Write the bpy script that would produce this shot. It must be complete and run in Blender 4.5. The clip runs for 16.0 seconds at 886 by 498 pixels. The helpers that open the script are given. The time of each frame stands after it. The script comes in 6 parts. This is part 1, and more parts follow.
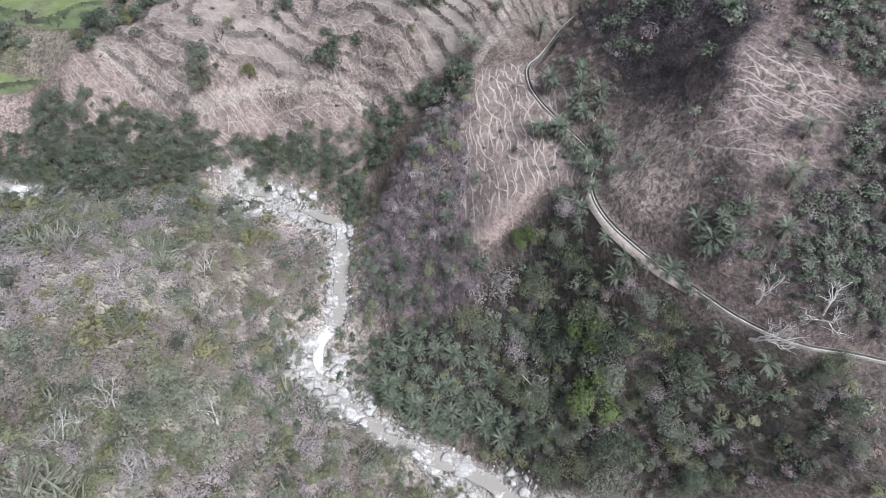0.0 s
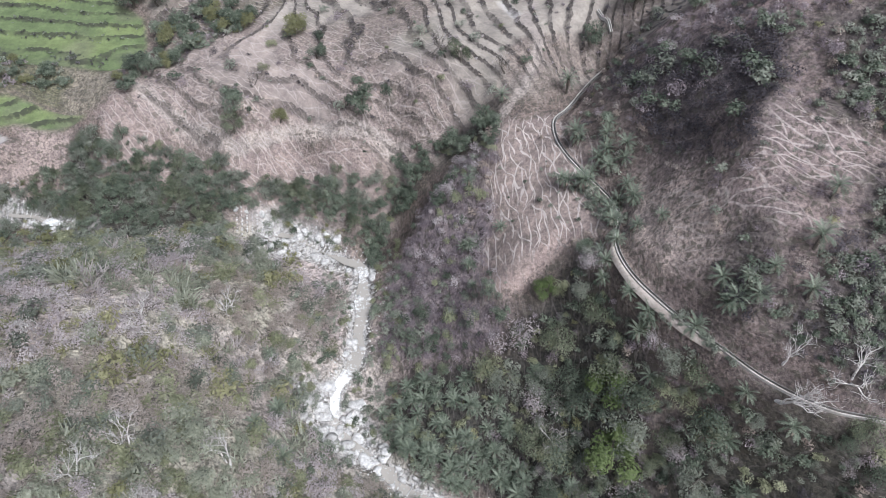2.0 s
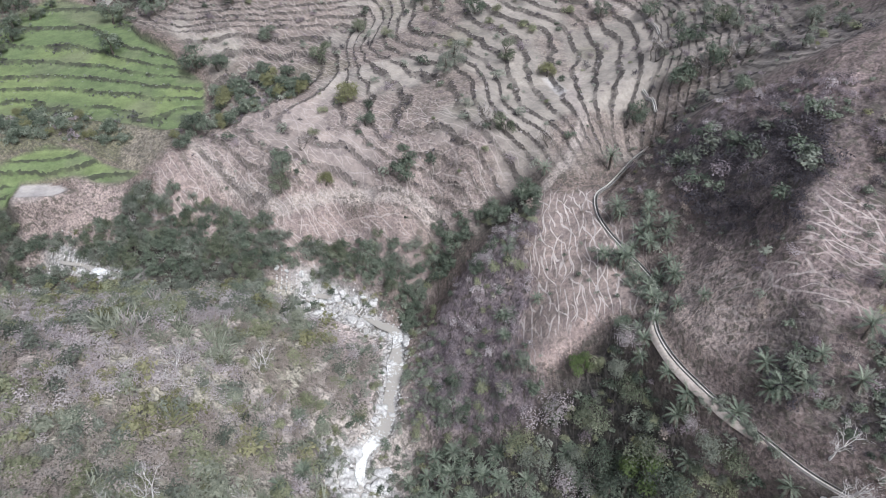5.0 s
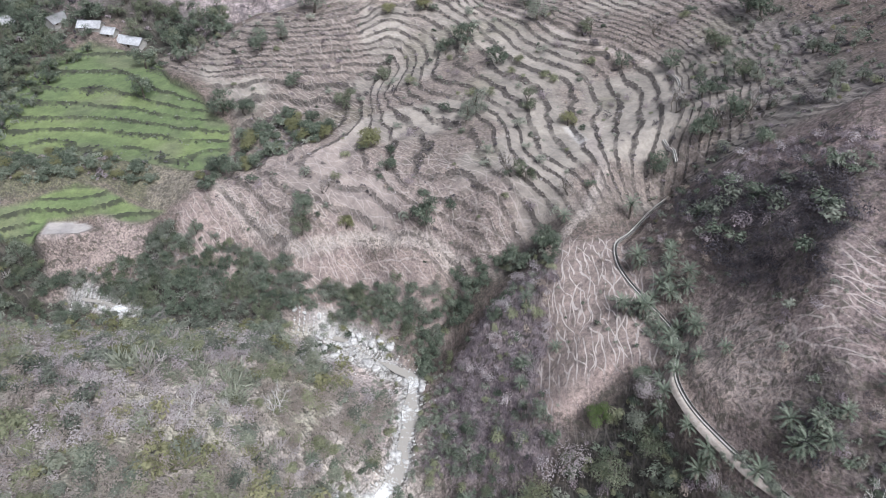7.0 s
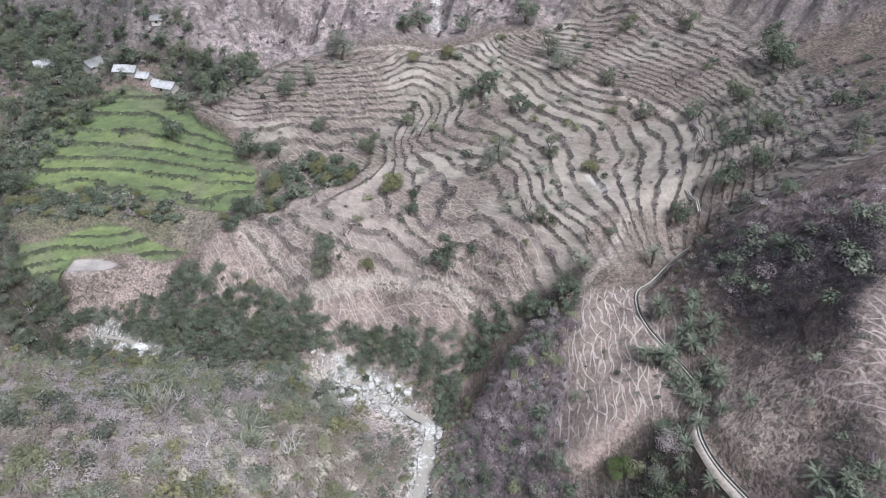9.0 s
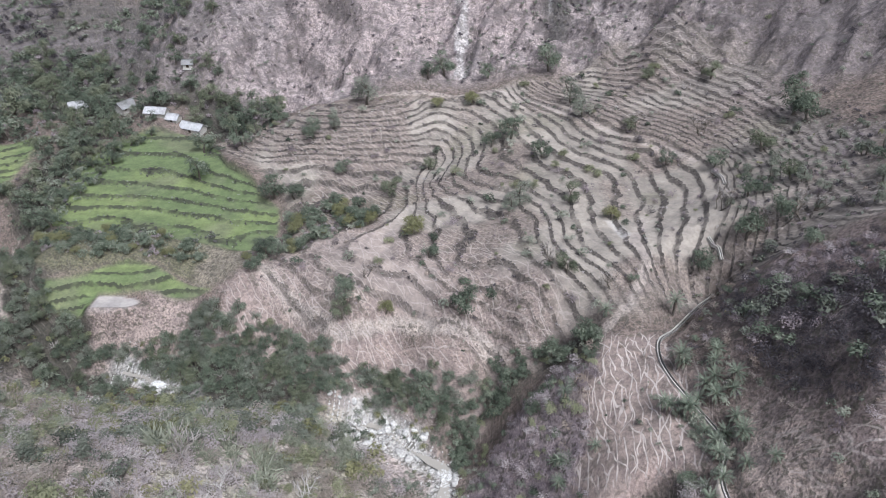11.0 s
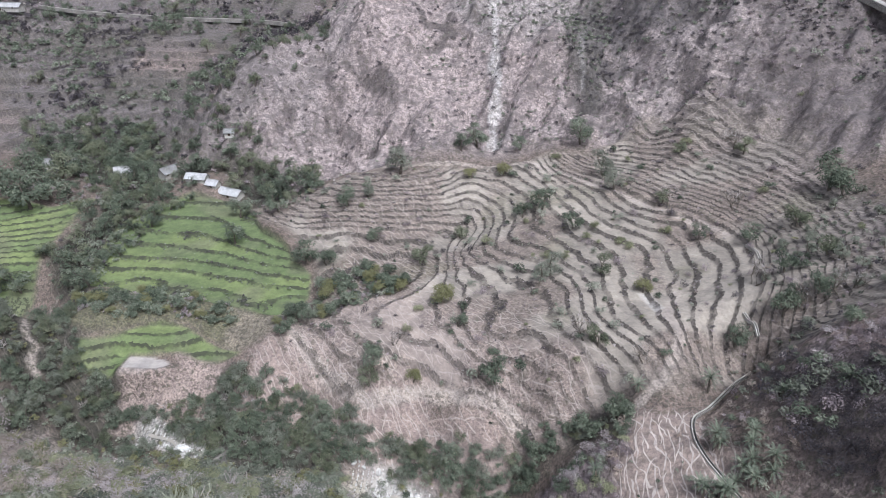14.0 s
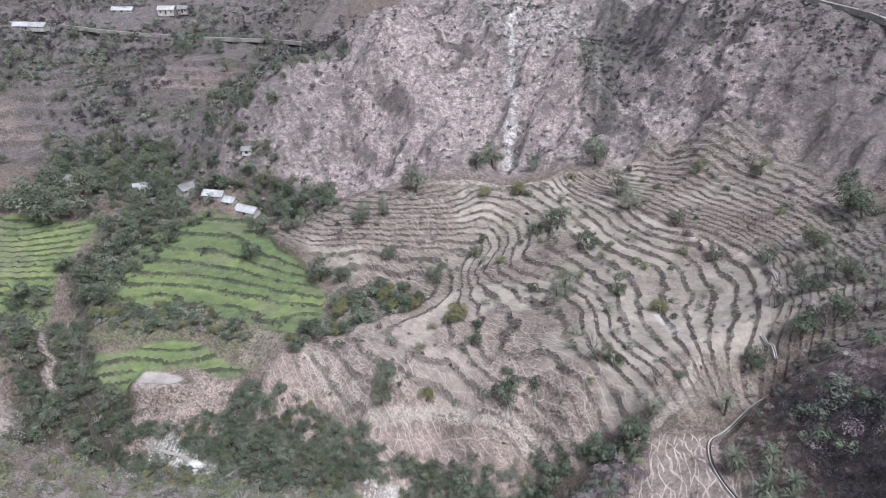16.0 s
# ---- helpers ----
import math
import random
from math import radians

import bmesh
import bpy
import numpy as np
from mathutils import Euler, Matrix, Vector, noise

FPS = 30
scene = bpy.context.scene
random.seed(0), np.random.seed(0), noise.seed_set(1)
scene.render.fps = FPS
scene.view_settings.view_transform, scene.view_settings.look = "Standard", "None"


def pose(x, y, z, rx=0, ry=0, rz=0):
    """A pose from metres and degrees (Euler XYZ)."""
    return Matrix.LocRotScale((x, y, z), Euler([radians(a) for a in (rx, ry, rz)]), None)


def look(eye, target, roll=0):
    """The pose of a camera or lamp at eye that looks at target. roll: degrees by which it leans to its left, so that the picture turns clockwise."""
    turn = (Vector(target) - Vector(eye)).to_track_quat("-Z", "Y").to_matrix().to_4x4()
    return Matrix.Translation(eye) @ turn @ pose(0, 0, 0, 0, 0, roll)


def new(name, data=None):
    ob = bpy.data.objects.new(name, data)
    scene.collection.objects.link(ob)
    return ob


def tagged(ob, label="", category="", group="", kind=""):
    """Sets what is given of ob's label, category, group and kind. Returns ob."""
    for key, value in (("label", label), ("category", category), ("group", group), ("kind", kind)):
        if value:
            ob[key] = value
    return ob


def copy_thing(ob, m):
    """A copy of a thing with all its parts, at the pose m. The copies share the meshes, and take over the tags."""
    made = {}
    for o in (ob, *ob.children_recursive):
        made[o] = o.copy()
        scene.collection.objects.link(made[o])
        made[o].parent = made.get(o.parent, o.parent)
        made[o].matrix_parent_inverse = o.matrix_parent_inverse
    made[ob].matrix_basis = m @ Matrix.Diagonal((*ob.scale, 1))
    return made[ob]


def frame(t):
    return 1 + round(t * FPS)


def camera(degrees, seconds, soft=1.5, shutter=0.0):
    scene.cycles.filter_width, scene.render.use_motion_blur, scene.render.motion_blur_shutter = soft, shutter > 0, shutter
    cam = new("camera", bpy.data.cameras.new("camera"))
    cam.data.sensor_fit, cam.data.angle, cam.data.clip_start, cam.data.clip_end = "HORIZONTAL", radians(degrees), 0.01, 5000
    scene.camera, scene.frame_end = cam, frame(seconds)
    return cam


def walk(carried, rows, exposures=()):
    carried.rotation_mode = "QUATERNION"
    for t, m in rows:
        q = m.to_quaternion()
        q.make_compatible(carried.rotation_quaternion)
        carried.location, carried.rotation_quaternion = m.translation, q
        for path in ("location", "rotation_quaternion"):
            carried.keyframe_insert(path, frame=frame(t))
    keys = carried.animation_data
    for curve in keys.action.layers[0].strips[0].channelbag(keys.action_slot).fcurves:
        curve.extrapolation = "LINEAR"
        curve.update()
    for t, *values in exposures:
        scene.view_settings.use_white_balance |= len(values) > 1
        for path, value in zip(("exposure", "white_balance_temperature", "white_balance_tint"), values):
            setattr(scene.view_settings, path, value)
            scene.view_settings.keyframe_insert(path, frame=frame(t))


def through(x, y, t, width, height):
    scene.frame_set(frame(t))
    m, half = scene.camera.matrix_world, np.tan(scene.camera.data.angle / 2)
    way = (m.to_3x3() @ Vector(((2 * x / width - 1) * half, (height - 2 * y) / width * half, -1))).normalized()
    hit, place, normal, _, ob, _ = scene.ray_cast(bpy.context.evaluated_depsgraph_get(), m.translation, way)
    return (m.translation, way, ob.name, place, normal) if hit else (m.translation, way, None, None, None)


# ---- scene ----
cam = camera(64.3, 16.0, soft=0.9)
EYE = (0.0, 0.0, 120.0)
# seconds, tilt from straight down, turn to the left: a hovering drone raises its view
TURNS = [
    (0, 39.10, -10.96), (0.5, 40.07, -10.11), (1, 41.01, -9.50), (1.5, 41.90, -8.91), (2, 42.94, -8.24),
    (2.5, 43.79, -7.54), (3, 44.74, -6.74), (3.5, 45.65, -5.86), (4, 46.64, -5.12), (6.5, 51.16, -2.58),
    (7, 52.13, -2.05), (7.5, 52.97, -1.58), (8, 53.95, -1.02), (8.5, 54.78, -0.54), (9, 55.77, -0.00),
    (11.5, 60.24, 2.41), (12, 61.22, 2.90), (12.5, 62.01, 3.30), (13, 63.09, 3.85), (13.5, 63.95, 4.25),
    (14, 64.86, 4.68), (14.5, 65.76, 5.06), (15, 66.38, 5.40), (15.5, 66.36, 5.66), (16, 66.36, 5.97)]
walk(cam, [(t, pose(*EYE, tilt, 0, turn)) for t, tilt, turn in TURNS],
     exposures=[(0, 0.3, 5960, 10), (16, 0.3, 5960, 10)])

# ---- world and light: a bright overcast sky ----
SUN_UP, SUN_ROUND = radians(56), radians(150)
world = bpy.data.worlds.new("overcast_sky")
scene.world = world
world.use_nodes = True
wn = world.node_tree.nodes
sky = wn.new("ShaderNodeTexSky")
sky.sky_type, sky.sun_disc, sky.sun_elevation, sky.sun_rotation = "NISHITA", False, SUN_UP, SUN_ROUND
sky.dust_density, sky.air_density, sky.ozone_density = 4.0, 0.8, 0.4
veil = wn.new("ShaderNodeHueSaturation")
veil.inputs["Saturation"].default_value = 0.55
world.node_tree.links.new(sky.outputs[0], veil.inputs["Color"])
world.node_tree.links.new(veil.outputs[0], wn["Background"].inputs[0])
wn["Background"].inputs[1].default_value = 0.114
sun = new("sun", bpy.data.lights.new("sun", "SUN"))
sun.data.energy, sun.data.angle, sun.data.color = 2.5, radians(16), (0.97, 0.98, 1.0)
sun.matrix_world = look((0, 0, 0), (-math.sin(SUN_ROUND) * math.cos(SUN_UP), -math.cos(SUN_ROUND) * math.cos(SUN_UP), -math.sin(SUN_UP)))

# ---- landform: stream lines, crests and level lines of the valley, in metres ----
RIVER = [(-165, 172, 13), (-130, 150, 11), (-95.1, 126.8, 8.5), (-87.6, 130.4, 8), (-75.9, 127.6, 7.5), (-65.2, 122.7, 7), (-46.1, 117.9, 6), (-21.1,
    116.6, 5), (-9.4, 108, 4.5), (-2.6, 103, 4), (-4.1, 91.7, 3), (-6.1, 81.6, 2), (-10.5, 75.8, 1), (-10.8, 69, -1), (-3.5, 59.9, -2), (5.7, 52.5,
    -3), (19.2, 44.1, -4), (33, 32, -5), (46, 14, -7), (60, -15, -9)]
CANAL = [(50.6, 118.4, 40.4), (45.8, 113.9, 40.4), (39.8, 106.8, 40.4), (36.2, 103.4, 40.2), (35.1, 98.7, 40.2), (35.6, 93.8, 40.2), (37.6, 87.2,
    40.2), (39.9, 80.7, 40.2), (40.1, 76.9, 40), (38.5, 73.3, 40), (37.5, 69.2, 40), (38.5, 63.3, 40), (42.1, 55.6, 40), (46.1, 49.4, 40), (50, 43.8,
    40), (55.5, 39, 40), (64.1, 35.1, 40), (84, 24, 39.9), (106, 8, 39.9)]
RAVINE = [(2.6, 114.1, 7), (9.3, 114.3, 14), (14.5, 113.8, 22.5), (22.5, 112.8, 30), (26.5, 108.3, 36.5)]
SPUR_SLOPE = [(26.9, 103.2, 38), (23.1, 92.3, 32), (20.5, 77.4, 25), (10.1, 101.8, 18), (16.2, 103.1, 27), (8.6, 94.2, 11.5), (19.6, 92.3, 27), (17.1,
    79.9, 18), (8.5, 79.9, 8), (2.3, 93.4, 5), (30.1, 74.4, 32), (31.5, 100.6, 38), (30.4, 87.5, 35), (34.4, 75.2, 37)]
WOODED_SLOPE = [(32.6, 65.2, 28), (38, 55, 30), (32, 58.7, 18), (23.9, 63.5, 13), (14, 63.5, 6.5), (34.2, 48.4, 13), (44.4, 48.7, 30), (49.6, 39.5,
    28), (54.3, 35.9, 33), (44.2, 39.1, 16), (59.4, 32.2, 35), (59.3, 25.5, 27), (32.3, 38.5, 5), (50, 31.7, 16)]
NEAR_HILL = [(-17.8, 46.4, 12), (-39.4, 41.4, 35), (-30, 57, 24), (-17.4, 80.7, 6.5), (-31.9, 103.7, 13), (-44.4, 97.8, 19), (-59.3, 89.4, 24.5),
    (-32.9, 77.7, 17), (-45, 62.4, 28), (-71.3, 87.3, 25), (-86.6, 109.9, 14), (-68.6, 108.1, 12.5), (-45, 114.4, 8), (-60, 40, 42), (-95, 60, 38),
    (-100, 20, 50)]
CANAL_HILL = [(50.6, 114.2, 44), (51.7, 109.9, 50), (52.6, 105, 56), (57.7, 99.8, 61), (61.3, 94.7, 65), (64.3, 91.1, 68), (52.3, 70.5, 58), (50.7,
    81.8, 53.5), (52.7, 89.7, 58), (45, 84.1, 46), (43.9, 63.6, 46.5), (66.9, 65.2, 60), (62.8, 54.5, 55.5), (60.7, 47.4, 51), (54.5, 46.6, 46.5),
    (95, 70, 75), (110, 40, 72)]
SPUR_FOOT = [(-25, 122, 13), (-11.3, 123, 16), (1.1, 116.3, 18.5), (10.3, 117.1, 22), (18, 116.6, 26.5), (26.7, 113.8, 36), (-52.2, 136.6, 22),
    (-52.8, 143.1, 26.5), (-39.8, 133.1, 17), (-18, 129.2, 22.5), (-5.1, 122, 22.5), (6.8, 122.1, 26)]
SPUR_TERRACES = [(-42.1, 150.9, 28.5), (-34.9, 141, 28.5), (-25.8, 132.2, 28.5), (-29.6, 153.1, 32), (-19, 140.1, 32), (-12.8, 136.1, 32), (-0.6,
    127.5, 32), (-20.7, 155.7, 35), (-11.4, 143.1, 35), (4.1, 129.8, 35), (13.2, 121, 35)]
BOWL_TERRACES = [(-12.4, 166.6, 38), (-8.7, 154.3, 38), (0.3, 141.2, 38), (6.5, 131.9, 38), (17.6, 121.9, 38), (-0.2, 180.4, 41), (2.5, 162.9, 41),
    (12.7, 139.2, 41), (26, 119.9, 41), (7.9, 174, 43.2), (19.6, 149, 43.2), (27.4, 131.5, 43.2), (33.2, 119, 43.2), (21.4, 170.5, 45.1), (33.6,
    148.9, 45.1), (39.4, 141.1, 45.1), (37.5, 120.3, 45.1), (23, 189.8, 47.7), (35.5, 170.7, 47.7), (48.4, 165.5, 47.7), (50.1, 150.5, 47.7), (44.7,
    127.1, 47.7), (18.1, 215.7, 51.5), (37.6, 187.2, 51.5), (53.9, 168.2, 51.5), (59.2, 158.3, 51.5), (58.4, 143.2, 51.5), (53.2, 123.2, 51.5), (25.7,
    228, 57), (54.4, 198.1, 57), (68.4, 170.2, 57), (69, 146.4, 57), (61.3, 120.3, 57)]
UPPER_TERRACES = [(50.5, 223.2, 64), (75, 194.7, 64), (89.3, 156.5, 64), (-39.5, 181.3, 37), (-23.5, 180.4, 37), (-9.9, 188.9, 37), (-51.4, 209.8,
    43), (-26.4, 206.9, 45.5), (-5.9, 209, 47), (7.7, 200.2, 46)]
GREEN = [(-82.5, 139.7, 22), (-98.7, 137.5, 21.5), (-64.5, 144.5, 22.5), (-52.8, 158.8, 24.5), (-88.5, 218.8, 35), (-109.7, 217.6, 35), (-129.3, 147,
    25), (-158.5, 191.3, 33.5), (-133.3, 212.7, 33.5), (-116.8, 189.7, 30), (-95.6, 184.5, 30), (-74.7, 179, 30), (-54.8, 173.2, 30), (-114.4, 169.7,
    26.3), (-101.4, 170.4, 26.3), (-76.7, 166, 26.3), (-58.4, 158, 26.3)]
ROCKY = [(-1.6, 234.8, 52), (-3, 288, 93), (-43.6, 315.8, 90), (-67.2, 269.5, 77), (-89.4, 253.7, 64), (-104.9, 245.5, 50), (-114, 239.3, 42), (27,
    243.5, 65), (32.4, 281.4, 90), (15.6, 259.1, 79), (63.5, 227.4, 86.5), (98.5, 264.5, 98), (105.5, 234.4, 97.5), (-36.5, 231.3, 47), (-64.1, 248.2,
    43), (-60.8, 256.1, 60), (51, 250.6, 90)]
FAR_SIDE = [(-167.1, 236, 37), (-196.8, 289.4, 54), (-94.3, 337.2, 75), (-185.1, 373.2, 86), (-249, 344.4, 80), (-135.8, 262.6, 41), (-131.9, 272.4,
    50), (-120.5, 302.9, 65), (-160.4, 265.9, 44), (-153, 307.8, 66), (-64.6, 350.5, 84)]
RIM = [(140, 150, 100), (150, -20, 72), (0, 420, 160), (-330, 300, 95), (-260, 120, 55), (-130, -60, 60), (0, -120, 40), (160, 320, 150), (-200, 480,
    130), (60, 330, 135)]
LANDFORM = [RIVER, CANAL, RAVINE, SPUR_SLOPE, WOODED_SLOPE, NEAR_HILL, CANAL_HILL, SPUR_FOOT, SPUR_TERRACES, BOWL_TERRACES, UPPER_TERRACES, GREEN,
    ROCKY, FAR_SIDE, RIM]
# the field walls, as lines numbered upwards from the tip of the spur
SPUR_LEVELS = [(-49.5, 145.5, 10), (-43.6, 141.3, 10), (-37.5, 135.5, 10), (-30.1, 128.9, 10), (-23.8, 125.6, 10), (-45.8, 150.5, 11), (-40.8, 145.1, 11), (-32.2, 137.4, 11), (-24.5, 131.3, 11), (-15.2, 128.6, 11), (-1.3, 122.6, 11), (3.7, 120.1, 11), (7.4, 117.8, 11), (-40.0, 150.8, 12), (-31.2, 139.5, 12), (-22.4, 135.0, 12), (-13.1, 132.7, 12), (-2.6, 125.2, 12), (4.8, 120.8, 12), (9.5, 117.6, 12), (-28.7, 148.5, 13), (-17.8, 139.4, 13), (-12.2, 136.3, 13), (-5.4, 130.6, 13), (0.9, 125.8, 13), (8.2, 121.2, 13), (12.8, 116.8, 13), (-2.0, 135.2, 15), (4.3, 129.8, 15), (10.2, 124.0, 15), (15.8, 118.6, 15)]
RAVINE_LEVELS = [(-8.1, 171.1, 15), (-4.4, 155.5, 15), (0.6, 141.4, 15), (7.4, 129.9, 15),
    (11.8, 122.6, 15), (17, 116.6, 15), (4.3, 146.3, 16), (5.6, 137.3, 16), (10.7, 129.2, 16), (16.1, 121.5, 16), (21, 116.1, 16), (-0.2, 182.5, 17),
    (3.6, 161.1, 17), (10.7, 149.2, 17), (12.7, 137.4, 17), (20.9, 121.4, 17), (25.2, 115.6, 17), (17.3, 143.3, 18), (17.3, 133, 18), (23.5, 123, 18),
    (27.2, 116.5, 18)]
BOWL_LEVELS = [(7.9, 177.5, 20), (18.3, 157.9, 20), (21.9, 146.8, 20), (22.8, 132.6, 20), (25.6, 124.3, 20), (31.1, 118.3, 20), (26.2, 137.3, 21),
    (27.6, 127.4, 21), (32.7, 119.1, 21), (27.9, 161.3, 22), (29.8, 141.6, 22), (31.6, 131.5, 22), (33.4, 120.9, 22), (34.9, 163.7, 23), (35.5, 144,
    23), (35.5, 129.5, 23), (36.5, 121.1, 23), (23, 190.4, 24), (29.6, 177, 24), (38.1, 167.3, 24), (42, 155.6, 24), (40.8, 144.9, 24), (38.5, 123.3,
    24), (36.1, 172.6, 25), (46.7, 154.6, 25), (46.4, 145.6, 25), (42, 131.5, 25), (40, 122.4, 25)]
RIM_LEVELS = [(47.9, 170.2, 26), (51.9, 154.9, 26), (48.2, 140, 26), (44.8, 127.1, 26), (37.3, 182.1, 27), (49.6, 172.5, 27), (55.5, 159.1, 27),
    (55.4, 149.6, 27), (48.5, 127.2, 27), (46.6, 123.6, 27), (18.1, 216.2, 28), (38, 187.3, 28), (54, 168.8, 28), (59.3, 155.3, 28), (54.6, 130.8,
    28), (50.8, 123.6, 28), (49.6, 119.6, 28), (40.1, 200.7, 30), (55.7, 176.9, 30), (65.1, 156, 30), (59.5, 125.9, 30), (26.3, 228.5, 32), (41.8,
    213.4, 32), (58.4, 189.1, 32), (69.7, 163.7, 32), (65.7, 130.3, 32), (61.9, 115.4, 32), (50.6, 223.6, 35), (74.4, 192.3, 35), (83.4, 163.3, 35)]
UPPER_LEVELS = [(-38.3, 170.4, 11), (-23.8, 165.4, 11), (-48.2, 179.9, 12), (-31.3, 175.1, 12), (-18.5, 171.4, 12), (-50.1, 188.3, 14), (-29.9, 187,
    14), (-10.7, 189.9, 14), (-34, 192, 15), (-7.8, 194.9, 15), (-46, 201.9, 17), (-21.9, 203.1, 17), (-4.9, 202.8, 17), (-56.5, 232, 18.5), (-26.4,
    211.4, 18.5), (-3.5, 210.3, 18.5), (-40.9, 234.2, 20.5), (-2.2, 224.6, 20.5), (11.9, 215.1, 24)]
walls = np.array(SPUR_LEVELS + RAVINE_LEVELS + BOWL_LEVELS + RIM_LEVELS + UPPER_LEVELS, float)
centres = np.array([p for line in LANDFORM for p in line], float)


def plate(r2):
    return 0.5 * r2 * np.log(r2 + 1e-9)


def fit_plate(points, stiff=0.0006):
    q = points[:, :2] / 100
    n = len(q)
    r2 = ((q[:, None] - q[None]) ** 2).sum(-1)
    a = np.zeros((n + 3, n + 3))
    a[:n, :n] = plate(r2) + stiff * np.eye(n)
    a[:n, n], a[:n, n + 1:] = 1, q
    a[n:, :n] = a[:n, n:].T
    return np.linalg.solve(a, np.r_[points[:, 2], 0, 0, 0])


weights = fit_plate(centres)
courses = fit_plate(walls, 0.0015)


def lattice(ix, iy, seed):
    h = (ix * 374761393 + iy * 668265263 + seed * 974634777) & 0x7FFFFFFF
    h = ((h ^ (h >> 13)) * 1274126177) & 0x7FFFFFFF
    return ((h ^ (h >> 16)) & 0xFFFF) / 65535.0


def grain(x, y, size, seed=0):
    """Smooth value noise, -1 to 1, with lumps of that size."""
    x, y = np.asarray(x, float) / size, np.asarray(y, float) / size
    ix, iy = np.floor(x).astype(np.int64), np.floor(y).astype(np.int64)
    u, v = x - ix, y - iy
    u, v = u * u * (3 - 2 * u), v * v * (3 - 2 * v)
    a = lattice(ix, iy, seed) * (1 - u) + lattice(ix + 1, iy, seed) * u
    b = lattice(ix, iy + 1, seed) * (1 - u) + lattice(ix + 1, iy + 1, seed) * u
    return 2 * (a * (1 - v) + b * v) - 1


def step(a, b, x):
    t = np.clip((np.asarray(x, float) - a) / (b - a), 0, 1)
    return t * t * (3 - 2 * t)


def near_line(x, y, line):
    """Distance in plan from a broken line."""
    best = np.full(np.shape(x), 1e9)
    for (ax, ay, *_), (bx, by, *_) in zip(line, line[1:]):
        dx, dy = bx - ax, by - ay
        t = np.clip(((x - ax) * dx + (y - ay) * dy) / (dx * dx + dy * dy), 0, 1)
        best = np.minimum(best, np.hypot(x - ax - t * dx, y - ay - t * dy))
    return best


def inside(x, y, ring, soft=3.0):
    """1 inside a ring of plan points, 0 outside, with a soft edge."""
    odd = np.zeros(np.shape(x), bool)
    for (ax, ay), (bx, by) in zip(ring, ring[1:] + ring[:1]):
        if ay != by:
            odd ^= ((ay > y) != (by > y)) & (x < (bx - ax) * (y - ay) / (by - ay) + ax)
    d = near_line(x, y, ring + ring[:1])
    return step(-soft, soft, np.where(odd, d, -d))


FIELDS_EAST = [(-54, 139), (-30, 124), (0, 117), (20, 116), (34, 112), (50, 118), (56, 108), (72, 100), (110, 110), (130, 160), (112, 205), (60, 222), (10, 216), (-30, 214), (-62, 216), (-80, 205), (-52, 180), (-46, 164), (-50, 152)]
FIELDS_GREEN = [(-103, 217), (-82, 213), (-71.5, 192), (-52, 172), (-51, 165), (-54.5, 153), (-70, 160), (-87, 161), (-118, 168), (-118.5, 179), (-120, 196), (-114, 209)]
FIELDS_LOW = [(-103, 142), (-85, 148.6), (-77, 148.2), (-62, 143), (-70.5, 141.3), (-77, 142), (-90.5, 141.6), (-91, 137.4), (-102.4, 136)]
FIELDS_WEST = [(-138, 174), (-141, 188), (-136, 197), (-136, 216), (-146, 204), (-190, 200), (-220, 170), (-175, 150), (-150, 165)]
BOWL_CORE = [(-2, 173), (15, 189), (31, 190), (60, 178), (66, 150), (54, 122), (52, 119), (39, 116.6), (28, 119), (22, 134), (4, 142), (-4, 152)]
SPUR_LOW = [(-56, 141), (-48, 152), (-34, 160), (-16, 152), (-2, 137), (18, 124), (26, 110), (8.5, 116), (-0.6, 114), (-25.8, 120), (-31, 128), (-45, 136)]
# bare ribs, hollows, dark bushes and shaded parts of the hill above the canal
PINK_FLANK = [(53.4, 71.3), (57.9, 73.3), (62.1, 71.1), (64.2, 68.2), (69.5, 64.8), (66.1, 60.3), (60.4, 61.6), (54.3, 63.1), (53.6, 60.6), (57, 56.5), (62.6, 54.8), (59.9, 53.4), (55.6, 53.3), (52.3, 56.1), (48.2, 62.4), (47.9, 66), (49.2, 67.3), (52.7, 66)]
BARE_FLANK = [(45.1, 81.3), (48.6, 73.1), (48.7, 66.5), (47.5, 63.3), (47, 59.6), (44.6, 57.2), (40.9, 62.6), (39.7, 71.4), (42, 75.9)]
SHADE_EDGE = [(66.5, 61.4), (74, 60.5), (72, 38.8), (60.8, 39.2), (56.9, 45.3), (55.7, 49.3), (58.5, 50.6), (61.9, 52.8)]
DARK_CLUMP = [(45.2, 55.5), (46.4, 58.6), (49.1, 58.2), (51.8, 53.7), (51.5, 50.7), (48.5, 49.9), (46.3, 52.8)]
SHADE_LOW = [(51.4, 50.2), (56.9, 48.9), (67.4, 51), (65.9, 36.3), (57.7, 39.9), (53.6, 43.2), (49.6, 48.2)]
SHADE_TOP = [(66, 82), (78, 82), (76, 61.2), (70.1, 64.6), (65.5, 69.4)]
PINK_TONGUE = [(20.7, 79.9), (26.7, 78.7), (33.1, 76.8), (33.5, 74.9), (30.4, 74.4), (22.2, 75.2)]
HILL_CAP = [(54.5, 108), (59.2, 102), (68, 91), (65, 85.7), (56.6, 92), (51.5, 101)]
RIB = [(56, 74), (52.8, 67.5), (49.5, 64), (51.5, 58)]
HOLLOW = [(50, 75), (49.3, 69), (47.6, 61)]
CRAG_RIB = [(-42.7, 308), (-52, 276), (-62, 262), (-68, 250)]
